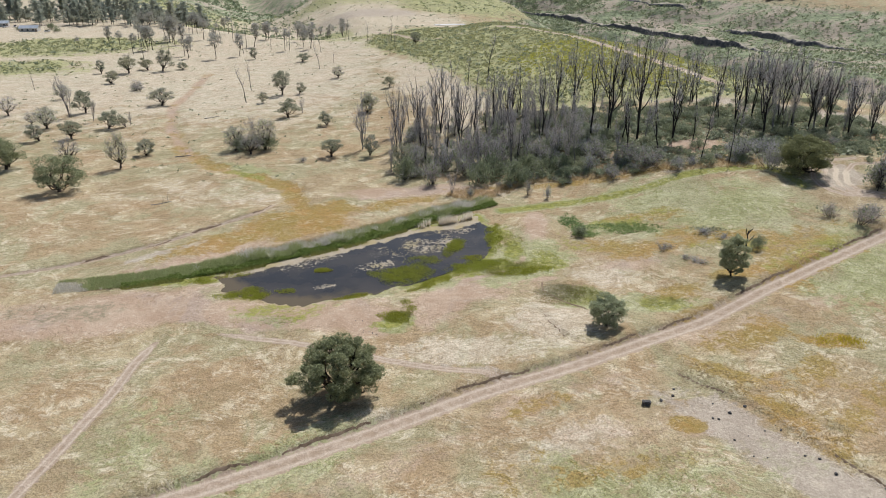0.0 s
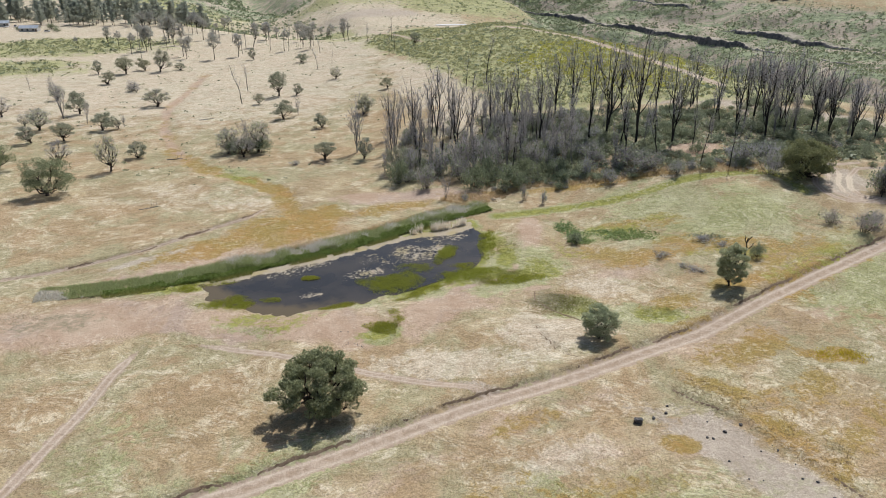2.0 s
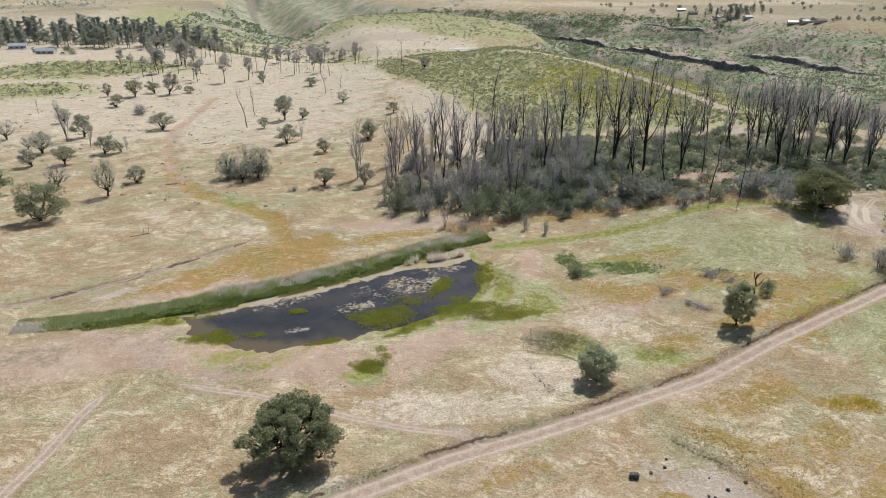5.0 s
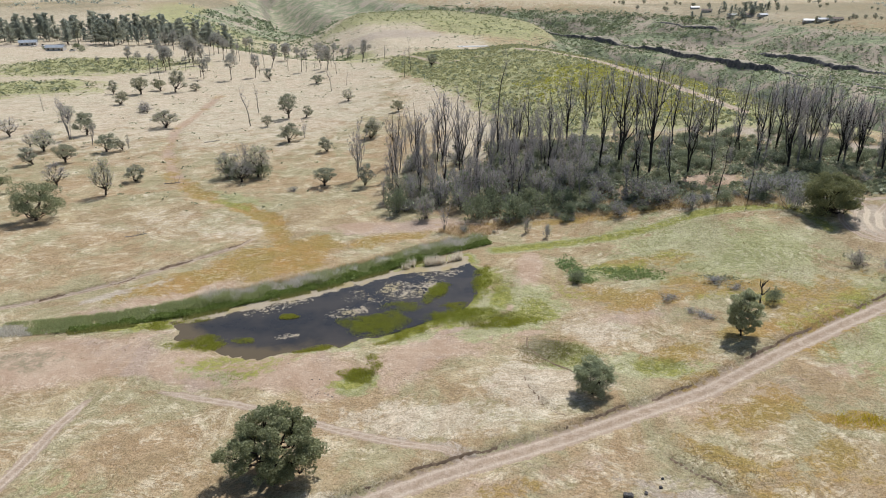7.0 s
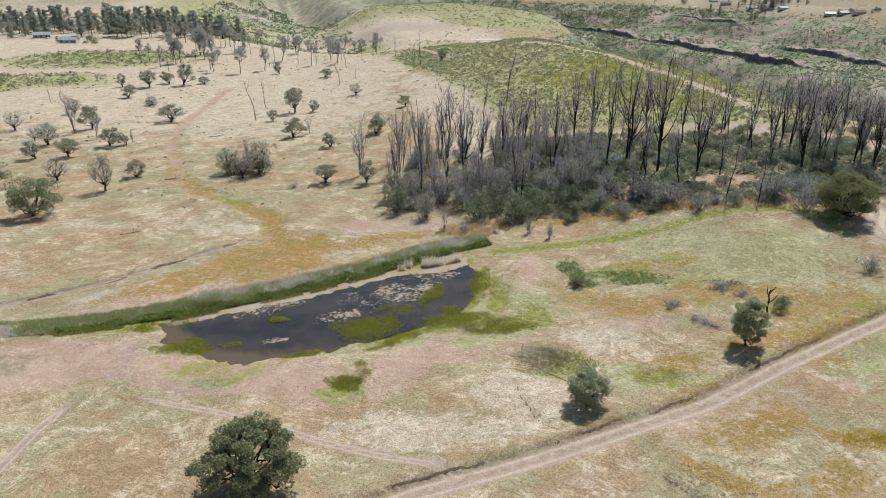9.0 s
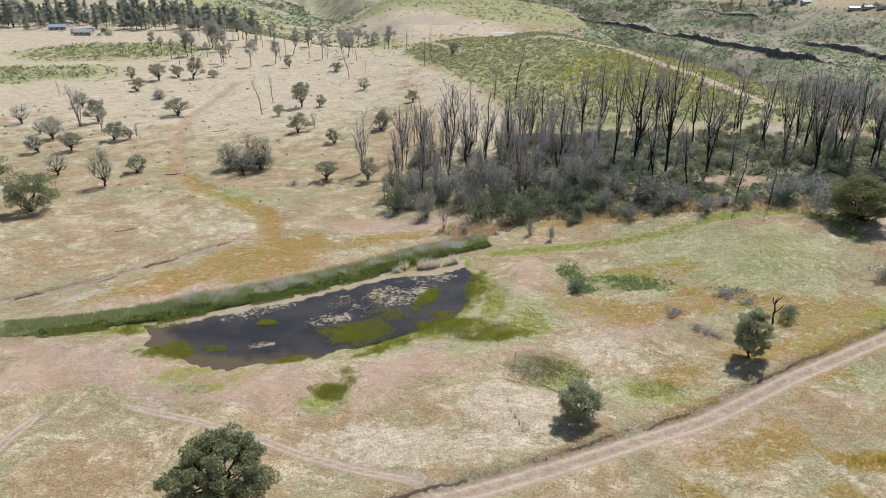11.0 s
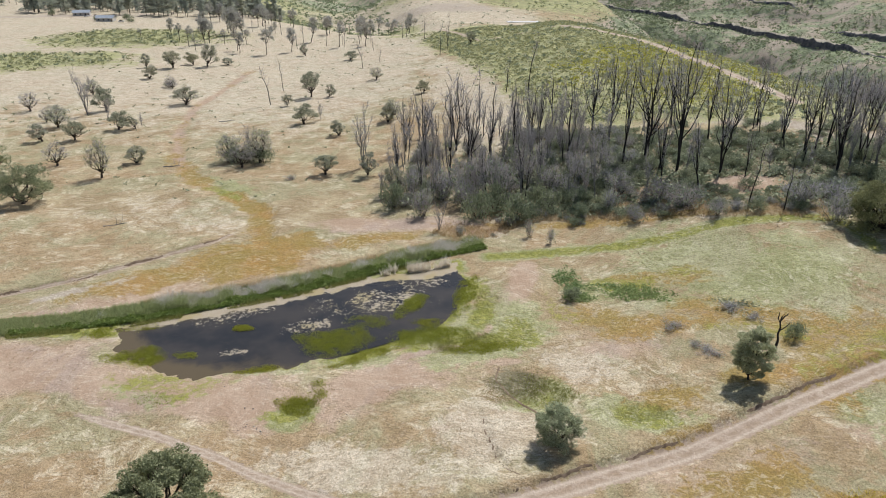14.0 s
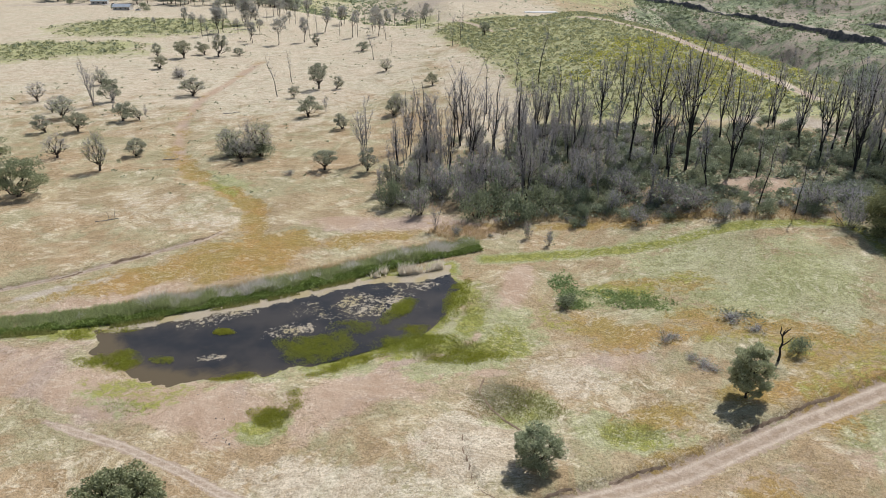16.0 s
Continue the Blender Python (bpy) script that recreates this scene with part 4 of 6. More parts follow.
def build_pine(seed, tall, mat, cards_n, label, name="pine_tree", thin=1.0, group="", low=0.26):
    """A conifer: a straight trunk and tiers of drooping needle sprays with gaps."""
    rng = np.random.default_rng(seed)
    top = thing(name, label, "tree", group)
    wood = [tube([(0, 0, -0.3), (0.1, 0, 0.5 * tall), (0.0, 0.1, tall)], [0.018 * tall, 0.012 * tall, 0.002 * tall], 6)]
    pts = []
    for k in range(26):
        u = low + (1 - low) * (k + rng.uniform()) / 26
        a = k * 2.4 + rng.uniform(-0.4, 0.4)
        r = thin * tall * (0.27 * (1.06 - u) ** 0.6 + 0.02) * rng.uniform(0.35, 1.2) * (0.7 + 0.5 * math.sin(3 * a + 11 * u + seed))
        end = np.array([r * math.cos(a), r * math.sin(a), u * tall + rng.uniform(-0.02, 0.03) * tall])
        wood.append(tube([(0, 0, u * tall), end * (0.6, 0.6, 1), end], [0.004 * tall, 0.003 * tall, 0.001 * tall], 3))
        n = cards_n // 26
        s = rng.uniform(0.25, 1.05, n)[:, None]
        pts.append(np.array([0, 0, u * tall]) * (1 - s) + end * s + rng.normal(size=(n, 3)) * tall * 0.026 * (1, 1, 0.8))
    v, f = joined(wood)
    part("trunk", smooth_mesh(mesh_of("trunk", v, f, M_BARK)), top)
    v, f = cards(rng, np.concatenate(pts), 0.022 * tall, 0.2)
    part("crown", mesh_of("crown", v, f, mat), top)
    return top


def build_bush(seed, leaves, twigs, mat, twig_mat, label, name="bush", group=""):
    """A shrub one metre high and two wide: stems, an uneven dome of leaves and bare twigs."""
    rng = np.random.default_rng(seed)
    top = thing(name, label, "bush", group)
    stems, ends = [], []
    for k in range(16):
        a, r = rng.uniform(0, 2 * np.pi), rng.uniform(0.1, 0.9)
        end = np.array([r * math.cos(a), r * math.sin(a), rng.uniform(0.6, 1.0) * math.sqrt(1.05 - r * r)])
        stems.append(tube(curve_line(rng, (0.08 * math.cos(a), 0.08 * math.sin(a), -0.1), end, 4, 0.06), np.linspace(0.016, 0.004, 4), 4))
        ends.append(end)
    v, f = joined(stems)
    part("stem", smooth_mesh(mesh_of("stem", v, f, M_BARK)), top)
    ends = np.array(ends)
    if leaves:
        c = ends[rng.integers(0, len(ends), leaves)] * (1, 1, 0.8)
        q = c + rng.normal(size=(leaves, 3)) * (0.21, 0.21, 0.16)
        q[:, 2] = np.abs(q[:, 2])
        v, f = cards(rng, q, 0.03 if leaves > 3000 else 0.05 if leaves > 600 else 0.075, 0.3)
        part("foliage", mesh_of("foliage", v, f, mat), top)
    if twigs:
        c = ends[rng.integers(0, len(ends), twigs)] * rng.uniform(0.35, 1.0, twigs)[:, None] + rng.normal(size=(twigs, 3)) * (0.13, 0.13, 0.09)
        c[:, 2] = np.abs(c[:, 2])
        w = c * (0.10, 0.10, 0.05) + rng.normal(size=(twigs, 3)) * (0.10, 0.10, 0.08) + (0, 0, 0.05)
        v, f = spray(rng, c, w, 0.011)
        tagged(part("twig_mass", mesh_of("twig_mass", v, f, twig_mat), top), kind="stuff")
    return top


used = set()


def in_clearing(x, y):
    """The bare orange spot inside the grove."""
    return math.hypot((x - 68) / 8.5, (y - 187) / 6.5) < 1


def plant(template, x, y, scale, turn=0.0, sink=0.1, tip=(0.0, 0.0), label=""):
    """Stands a tree or bush on the ground; the template itself takes the first place."""
    z = float(ground_at(np.array([x]), np.array([y]))[0]) - sink
    sc = scale if isinstance(scale, tuple) else (scale, scale, scale)
    m = pose(x, y, z, tip[0], tip[1], turn)
    if template.name in used:
        first = template.scale
        ob = copy_thing(template, m @ Matrix.Diagonal((sc[0] / first[0], sc[1] / first[1], sc[2] / first[2], 1)))
    else:
        used.add(template.name)
        template.matrix_basis = m @ Matrix.Diagonal((*sc, 1))
        ob = template
    if label:
        ob["label"] = label
    return ob


# the three near oaks, each of its own shape
OAK_TALL, OAK_WIDE = 8.9, 10.8
plant(build_oak(11, OAK_TALL, OAK_WIDE, 36000, 0.13, M_OAK, 26, 0.122, "large spreading green oak beside the dirt road", low_fork=0.20, mid=0.54, skew=0.8, fill=0.62,
                boughs=((4.6, -0.8, 2.4, 1.6), (5.2, 0.9, 3.4, 1.5), (3.7, -2.0, 2.8, 1.5), (1.6, -3.0, 1.5, 1.0), (-4.4, -1.0, 3.6, 1.3), (2.6, -3.2, 2.9, 1.3))), -14.9, 81.7, 1.0, 0)
plant(build_oak(12, 6.2, 6.4, 13000, 0.12, M_OAK_PALE, 26, 0.145, "small rounded grey-green oak beside the dirt road", low_fork=0.14, mid=0.46, stout=0.03), 26.1, 100.1, (0.86, 0.86, 0.95))
plant(build_oak(13, 8.6, 6.3, 15000, 0.13, M_OAK_PALE, 28, 0.14, "young green oak with a slim trunk and low boughs", low_fork=0.13, mid=0.44, stout=0.021), 52.0, 116.3, (0.85, 0.85, 1.0), 160)
plant(build_snag("broken black burnt snag with crooked stubby arms"), 58.0, 125.4, 0.85, 8)

broad_oak = build_oak(15, 9.6, 13, 11000, 0.16, M_OAK, 11, 0.19, "broad dense dark green oak with low boughs", low_fork=0.16, mid=0.48, skew=0.8, fill=0.6)
plant(broad_oak, -99, 174.5, 1.0, 10)
plant(broad_oak, -125.6, 197.3, 0.93, 130)
OAKS = [(-117.9, 247.6, 6.6, 7.4), (-112.9, 249.4, 3.6, 3.6), (-90.1, 209.8, 4.7, 6), (-123.9, 232.8, 6.1, 6.5), (-133.2, 229.9, 5.7, 6.1), (-138.2, 273.8, 9.3, 7), (-113.7, 287.7, 6.6, 9.5), (-156.2, 338.5, 6, 6.6), (-159.5, 367, 8.4, 8.1), (-172.8, 365.8, 6.7, 4.9), (-153.7, 377.3, 6.3, 7.2), (-144.5, 373.9, 10.8, 8.1)]
OAKS_MORE = [(-136.3, 379.8, 3.8, 5.9), (-67.5, 300.3, 10, 6.5), (-60.2, 299.8, 4.7, 4.5), (-56.2, 256.1, 6.6, 7.5), (-72.4, 286.5, 4.3, 4.3), (-39.8, 240.3, 4.7, 4.4), (-32.5, 201.7, 5.2, 6.1), (-21.3, 201.7, 6.2, 5), (-75.7, 391.5, 4.7, 7.1), (-10.7, 187.7, 7.1, 5.5), (-27.4, 256, 6.1, 5.5), (-15.2, 405, 6.6, 5.2), (-106.4, 413.2, 6.5, 4.8), (-22, 296.6, 4.6, 4.8)]
oak_kinds = [build_oak(20 + k, 8, 8, 4200, 0.16, M_OAK_MID, (7, 10, 8, 13, 9)[k], (0.21, 0.185, 0.20, 0.17, 0.19)[k], "dark green oak standing alone on dry grass", bare=(0.0, 0.22, 0.08, 0.0, 0.3)[k], group="scattered oaks", low_fork=(0.16, 0.2, 0.12, 0.22, 0.18)[k], mid=(0.5, 0.54, 0.46, 0.55, 0.5)[k], skew=(0.9, -1.1, 0.5, -0.3, 1.2)[k], fill=0.66) for k in range(5)]
for k, (x, y, h, w) in enumerate(OAKS + OAKS_MORE):
    plant(oak_kinds[k % 5], x, y, (w / 7.4, w / 7.4, h / 7.6), 53 * k)
HALF = [(-92.1, 196, 10, 5.7), (-139.8, 247.5, 7.6, 8.1), (-26.7, 259.9, 6.2, 5.3), (-63.1, 212.5, 7.5, 7.3), (-54.1, 211.4, 9.2, 8.1), (-160, 300, 6, 6), (-48, 330, 5, 6)]
half_kinds = [build_oak(30 + k, 8, 8, 2400, 0.16, M_OAK_PALE, 14, 0.18, fill=0.85, label="half-bare scorched oak with thin grey-green leaves", bare=0.5, group="scattered oaks") for k in range(2)]
for k, (x, y, h, w) in enumerate(HALF):
    plant(half_kinds[k % 2], x, y, (w / 7.4, w / 7.4, h / 7.6), 71 * k)

ROUND_BARE = [(-165.2, 268.4, 7.5), (-111.6, 205.8, 7.0), (-137.2, 321.3, 5), (-148.5, 254, 5), (-134.5, 317.8, 4), (-57.4, 206.5, 6.5)]
round_bare = build_oak(36, 8, 9, 300, 0.15, M_OAK_PALE, 12, 0.19, "leafless oak with a rounded crown of grey twigs", "bare_tree", bare=0.9, group="bare trees", low_fork=0.2)
for k, (x, y, h) in enumerate(ROUND_BARE):
    plant(round_bare, x, y, h / 8, 83 * k)

BARE = [(-140.1, 265, 15.9), (-24.1, 208, 16), (-58.2, 213.9, 9.5), (-167.6, 309.8, 6.3), (2.2, 167.7, 6.6), (-128, 258, 8), (-52, 262, 6), (-112, 252, 5)]
bare_kinds = [build_dead(40 + k, 12, 5, 0.33, 1500, M_GREYWOOD, M_TWIG, "leafless grey tree with fanned fine branches", "bare_tree", group="bare trees") for k in range(3)]
for k, (x, y, h) in enumerate(BARE):
    plant(bare_kinds[k % 3], x, y, h / 12, 97 * k)

SNAGS = [(-79.5, 287.6, 15.6), (-84.5, 315.9, 13.4), (-61.2, 360.1, 12.8), (-56.6, 375.2, 7.1), (-60.9, 456.3, 11.1), (-58.7, 458, 12.7), (-93.2, 444, 15.8), (-25.4, 392.7, 12.2), (-27.6, 379.4, 13.2), (-15.8, 402.4, 7.4), (-182.9, 321, 8), (-106.2, 452.6, 12.8), (17.4, 280.7, 20.1), (9.7, 281, 12.9), (3.2, 251.7, 15.7), (57.5, 314.7, 9.4), (-45, 440, 12), (-30, 430, 13), (-70, 420, 12), (-120, 440, 12)]
snag_kinds = [build_dead(50 + k, 14, 1, 0.1, 260, M_CHAR, M_TWIG, "thin charred dead tree leaning over dry grass", "dead_tree", lean=(-0.22, -0.12, 0.06)[k], group="dead trees") for k in range(3)]
for k, (x, y, h) in enumerate(SNAGS):
    plant(snag_kinds[0 if k in (0, 2) else k % 3], x, y, h / 14, 0 if k in (0, 2, 7, 8) else 40 * k)

BURNT = [(42.6, 201.9, 22.3), (48, 204.4, 24.3), (54.3, 195.3, 25.3), (63.1, 191.7, 21), (29.5, 207.2, 21.3), (36.3, 225.9, 20.5), (92.2, 210.9, 18.1), (84.9, 205, 17.7), (96.2, 202.5, 17.5), (100.3, 202.5, 19), (106.4, 201.7, 16.2), (107.2, 196.6, 15.9), (111.4, 192.4, 13.9), (117.5, 192.1, 12), (15.3, 215.9, 19.7), (-0.7, 221.8, 21.9), (-6.5, 204.9, 21.4), (-15.1, 222.2, 16), (25.4, 233.7, 17.3), (19.7, 220.3, 16.6), (40.9, 224.1, 20), (64.7, 215.1, 19.2), (80.2, 229.1, 15), (82.4, 214.4, 16.7), (58, 230.8, 16.9), (9.6, 212, 20.2), (5.1, 202.6, 20.4), (88.1, 192.4, 18.3), (88, 207, 17), (94, 208, 18), (99.5, 207, 17), (103, 198, 16.5), (109, 200, 15.5), (114, 197, 14), (120, 196, 13), (91, 199, 17)]
burnt_kinds = [build_fan(60 + k, 20, (5, 13, 9, 17, 6, 14, 10)[k], (0.10, 0.20, 0.16, 0.24, 0.12, 0.22, 0.17)[k], (900, 1600, 1200, 1900, 900, 1700, 1200)[k], M_CHAR, M_TWIG_DARK, "tall burnt black tree with upswept bare branches") for k in range(7)]
FANNED = (1, 3, 5)
for k, (x, y, h) in enumerate(BURNT):
    plant(burnt_kinds[FANNED[k % 3] if k in (1, 2, 7, 6, 9, 10, 11) or k > 29 else k % 7], x, y, (h / 18.2, h / 18.2, h / (17.2 if x > 38 else 20)), 131 * k)
for k, (x, y, h, tip) in enumerate([(65.5, 175.1, 16.5, 9), (71.7, 172.5, 13.5, 7), (76, 176, 10, -3)]):
    plant(snag_kinds[1 + k % 2], x, y, (0.8 * h / 14, 0.8 * h / 14, h / 14), 60 * k, 0.1, (0, tip), label="thin charred pole leaning before the grove")
grey_kinds = [build_dead(70 + k, 16, 2 + k, 0.2, 1100, (M_GREYWOOD, M_GREYWOOD, M_GREYWOOD)[k], M_TWIG, "slender fire-killed tree with pale grey twigs", group="burnt grove") for k in range(3)]
rng = np.random.default_rng(5)
for k in range(84):
    x, y = rng.uniform(-50, 130), rng.uniform(180, 234)
    if x < 40:
        x, y = rng.uniform(-14, 40), rng.uniform(182, 236)
    if x > 70 and y < 188:
        y += 14
    plant((grey_kinds + burnt_kinds[:1])[k % 4], x, y, rng.uniform(0.35, 0.9), rng.uniform(0, 360), 0.1, (rng.normal() * 5, rng.normal() * 5))

for k in range(64):
    plant((grey_kinds[0], grey_kinds[2], grey_kinds[1], burnt_kinds[0])[k % 4], rng.uniform(-14, 36), rng.uniform(183, 232), rng.uniform(0.4, 0.85), rng.uniform(0, 360), 0.1, (rng.normal() * 6, rng.normal() * 6))

# ---- bushes of the grove ----
green_kinds = [build_bush(80 + k, 1500, 100, M_BUSH, M_TWIG, "dense dark green bush at the grove's edge", "green_bush", "grove bushes") for k in range(3)]
sage_kinds = [build_bush(84 + k, 1500, 90, M_SAGE, M_TWIG, "low grey-green shrub under burnt trees", "low_shrub", "grove bushes") for k in range(3)]
grey_bush_kinds = [build_bush(88 + k, 170, 2100, M_SAGE, M_TWIG_DARK, "leafless grey-brown thicket bush", "bare_bush", "grove bushes") for k in range(3)]
pale_bush_kinds = [build_bush(92 + k, 60, 1800, M_SAGE, M_TWIG, "leafless pale grey bush", "bare_bush", "bare bushes") for k in range(2)]
plant(build_oak(97, 9.4, 12.6, 32000, 0.14, M_OLIVE, 34, 0.15, "big rounded olive-green oak bush at the grove's end", "olive_bush", low_fork=0.05, mid=0.42, fill=0.58), 87.2, 166.0, 1.0, 20)
plant(grey_bush_kinds[0], 80.2, 168.5, (4.0, 3.6, 6.0), 40)
plant(grey_bush_kinds[1], 92.5, 173.5, (3.6, 3.6, 5.0), 140)
plant(grey_bush_kinds[2], 100.0, 155.5, (4.0, 4.0, 7.0), 120, label="dark leafless thicket beside the sandy loop")
plant(green_kinds[1], 101.0, 157.5, (3.6, 3.6, 6.0), 200, label="dark green bush in a leafless thicket")
plant(burnt_kinds[5], 98.6, 153.6, 0.5, 30, 0.1, (0, 6), label="small burnt black tree beside the sandy loop")
GREEN = [(61.2, 127.5, 3, 1.5), (29.2, 139.8, 2.3, 2.2), (-10.3, 179.4, 7, 2.9), (9.7, 176, 6, 3.6), (17.6, 175.4, 6.5, 4), (24, 180.2, 6, 4.1), (67.7, 184.3, 2.6, 2.4), (32.1, 175.3, 4, 1.8), (30.9, 182.2, 4.6, 2.7), (13, 181, 6.5, 3.5), (20.5, 176, 4, 3.0), (-60.5, 210.5, 4.2, 3.4), (-53, 211, 4.8, 3.0)]
for k, (x, y, h, r) in enumerate(GREEN):
    plant(green_kinds[k % 3], x, y, (r, r, h), 61 * k, label="round green bush alone in dry grass" if k < 2 else "")
GREY = [(-2.8, 176, 7, 3.6), (0.9, 187, 8, 4.6), (7.2, 190.8, 9, 5.5), (13.4, 189.9, 9, 5.5), (-57, 212, 5, 4.5), (-62.5, 211, 4, 3.2), (18.7, 197.1, 8, 4.9), (42.4, 172.9, 3.7, 2.6), (48.4, 180.9, 5, 4.6), (40.5, 185.8, 6, 4), (53.2, 176.9, 5, 4.6), (-6.8, 187.5, 7, 3.5), (75.9, 176.1, 6, 4.7), (83.8, 177.9, 5, 4.8), (58.7, 171.1, 3.6, 2.6), (6, 182, 7, 4), (25, 190, 7, 4.5), (32, 194, 7, 4)]
for k, (x, y, h, r) in enumerate(GREY):
    plant(grey_bush_kinds[k % 3], x, y, (r, r, h), 83 * k)
PALE = [(21.1, 167.1, 3.9, 1.4), (25.3, 163.9, 3.9, 1.1), (85.4, 136.2, 4.5, 4.2), (81.9, 141.1, 3.4, 2.9), (89, 138, 3.6, 3), (-137, 321, 3.5, 4), (-40, 197, 1.2, 2.5), (44, 130.7, 1.3, 2.4), (54, 136.6, 1.2, 3.0), (48, 122.9, 0.9, 2.4), (46.5, 125, 0.8, 1.8), (57, 133, 0.9, 2.0)]
for k, (x, y, h, r) in enumerate(PALE):
    plant(pale_bush_kinds[k % 2], x, y, (r, r, h), 47 * k)
for k in range(270):
    x, y = rng.uniform(20, 125), rng.uniform(176, 232)
    r = rng.uniform(1.1, 2.6)
    if in_clearing(x, y):
        continue
    plant(sage_kinds[k % 3], x, y, (r, r, r * rng.uniform(0.6, 1.0)), rng.uniform(0, 360))
for k in range(130):
    x, y = rng.uniform(-13, 46), rng.uniform(178, 228)
    r = rng.uniform(1.2, 3.2)
    plant((grey_bush_kinds + pale_bush_kinds + sage_kinds[:1])[k % 6], x, y, (r, r, r * rng.uniform(0.7, 1.9)), rng.uniform(0, 360))
for k in range(110):
    x, y = rng.uniform(24, 112), rng.uniform(182, 226)
    r = rng.uniform(1.3, 2.8)
    if in_clearing(x, y):
        continue
    plant(green_kinds[k % 3], x, y, (r, r, r * rng.uniform(0.8, 1.3)), rng.uniform(0, 360))
for k in range(36):
    x, y = rng.uniform(30, 125), rng.uniform(171, 186)
    r = rng.uniform(1.0, 2.4)
    if in_clearing(x, y):
        continue
    plant((grey_bush_kinds + green_kinds)[k % 5], x, y, (r, r, r * rng.uniform(0.7, 1.2)), rng.uniform(0, 360))

GROVE_FRONT = [(2, 170), (8, 167), (13, 169.5), (17, 176), (25, 178.5), (36, 177), (44, 177.5), (53, 176.5), (60, 173.5), (72, 174), (80, 172)]
fronts, _, _ = along_line(rng, GROVE_FRONT, 30, 6)
for k, (x, y) in enumerate(fronts):
    r = rng.uniform(0.7, 1.5)
    plant((grey_bush_kinds + pale_bush_kinds)[k % 5], x, y, (r, r, r * rng.uniform(1.0, 2.2)), rng.uniform(0, 360), label="wiry bare bush in tall dry grass")

# ---- conifers by the houses and along the far plain ----
pine_kinds = [build_pine(100 + k, 20, M_PINE, 3400, "tall dark green pine in the wood by the houses", thin=(1.6, 2.0, 1.4)[k], group="pine wood", low=(0.2, 0.14, 0.3)[k]) for k in range(3)]
for k in range(150):
    x = rng.uniform(-440, -215)
    y = 606 + rng.uniform(0, 100) - 0.12 * (x + 330)
    plant(pine_kinds[k % 3], x, y, rng.uniform(0.45, 1.1), rng.uniform(0, 360))
for k in range(26):
    plant(pine_kinds[k % 3], rng.uniform(-520, -395), rng.uniform(640, 800), rng.uniform(0.6, 1.0), rng.uniform(0, 360))
greypine_kinds = [build_oak(105 + k, 15, (7.5, 6.0, 6.5)[k], 1500, 0.24, M_GREYPINE, (9, 7, 11)[k], 0.2, "thin grey-green pine on the dry plain", "grey_pine", bare=(0.25, 0.6, 0.4)[k], group="plain pines", low_fork=(0.42, 0.5, 0.36)[k], mid=(0.66, 0.7, 0.62)[k], skew=(0.8, -0.9, 0.4)[k], fill=0.8, stout=0.013) for k in range(3)]
GPINES = [(-130, 416.8, 14.6), (-151.9, 429, 11.5), (-118.8, 426.9, 13.4), (-182.5, 549.3, 16), (-159.3, 549.2, 12.8), (-182.3, 452, 15.1), (-184.4, 495.5, 18.2), (-222.5, 549.5, 16), (-123.1, 510.7, 11.3)]
for k, (x, y, h) in enumerate(GPINES):
    plant(greypine_kinds[k % 3], x, y, h / 14, 67 * k)
for k in range(66):
    plant((greypine_kinds + greypine_kinds[1:] + snag_kinds[1:2])[k % 6], rng.uniform(-230, -70), rng.uniform(415, 600), rng.uniform(0.5, 1.1), rng.uniform(0, 360), 0.1, (rng.normal() * 4, rng.normal() * 4))


# ---- reeds, water weeds and grasses ----
REEDS = [(-70, 115.6), (-60, 118), (-50.5, 121), (-41, 125.2), (-31.5, 131), (-21, 137.6), (-10, 146.2), (2, 156), (11.5, 162)]


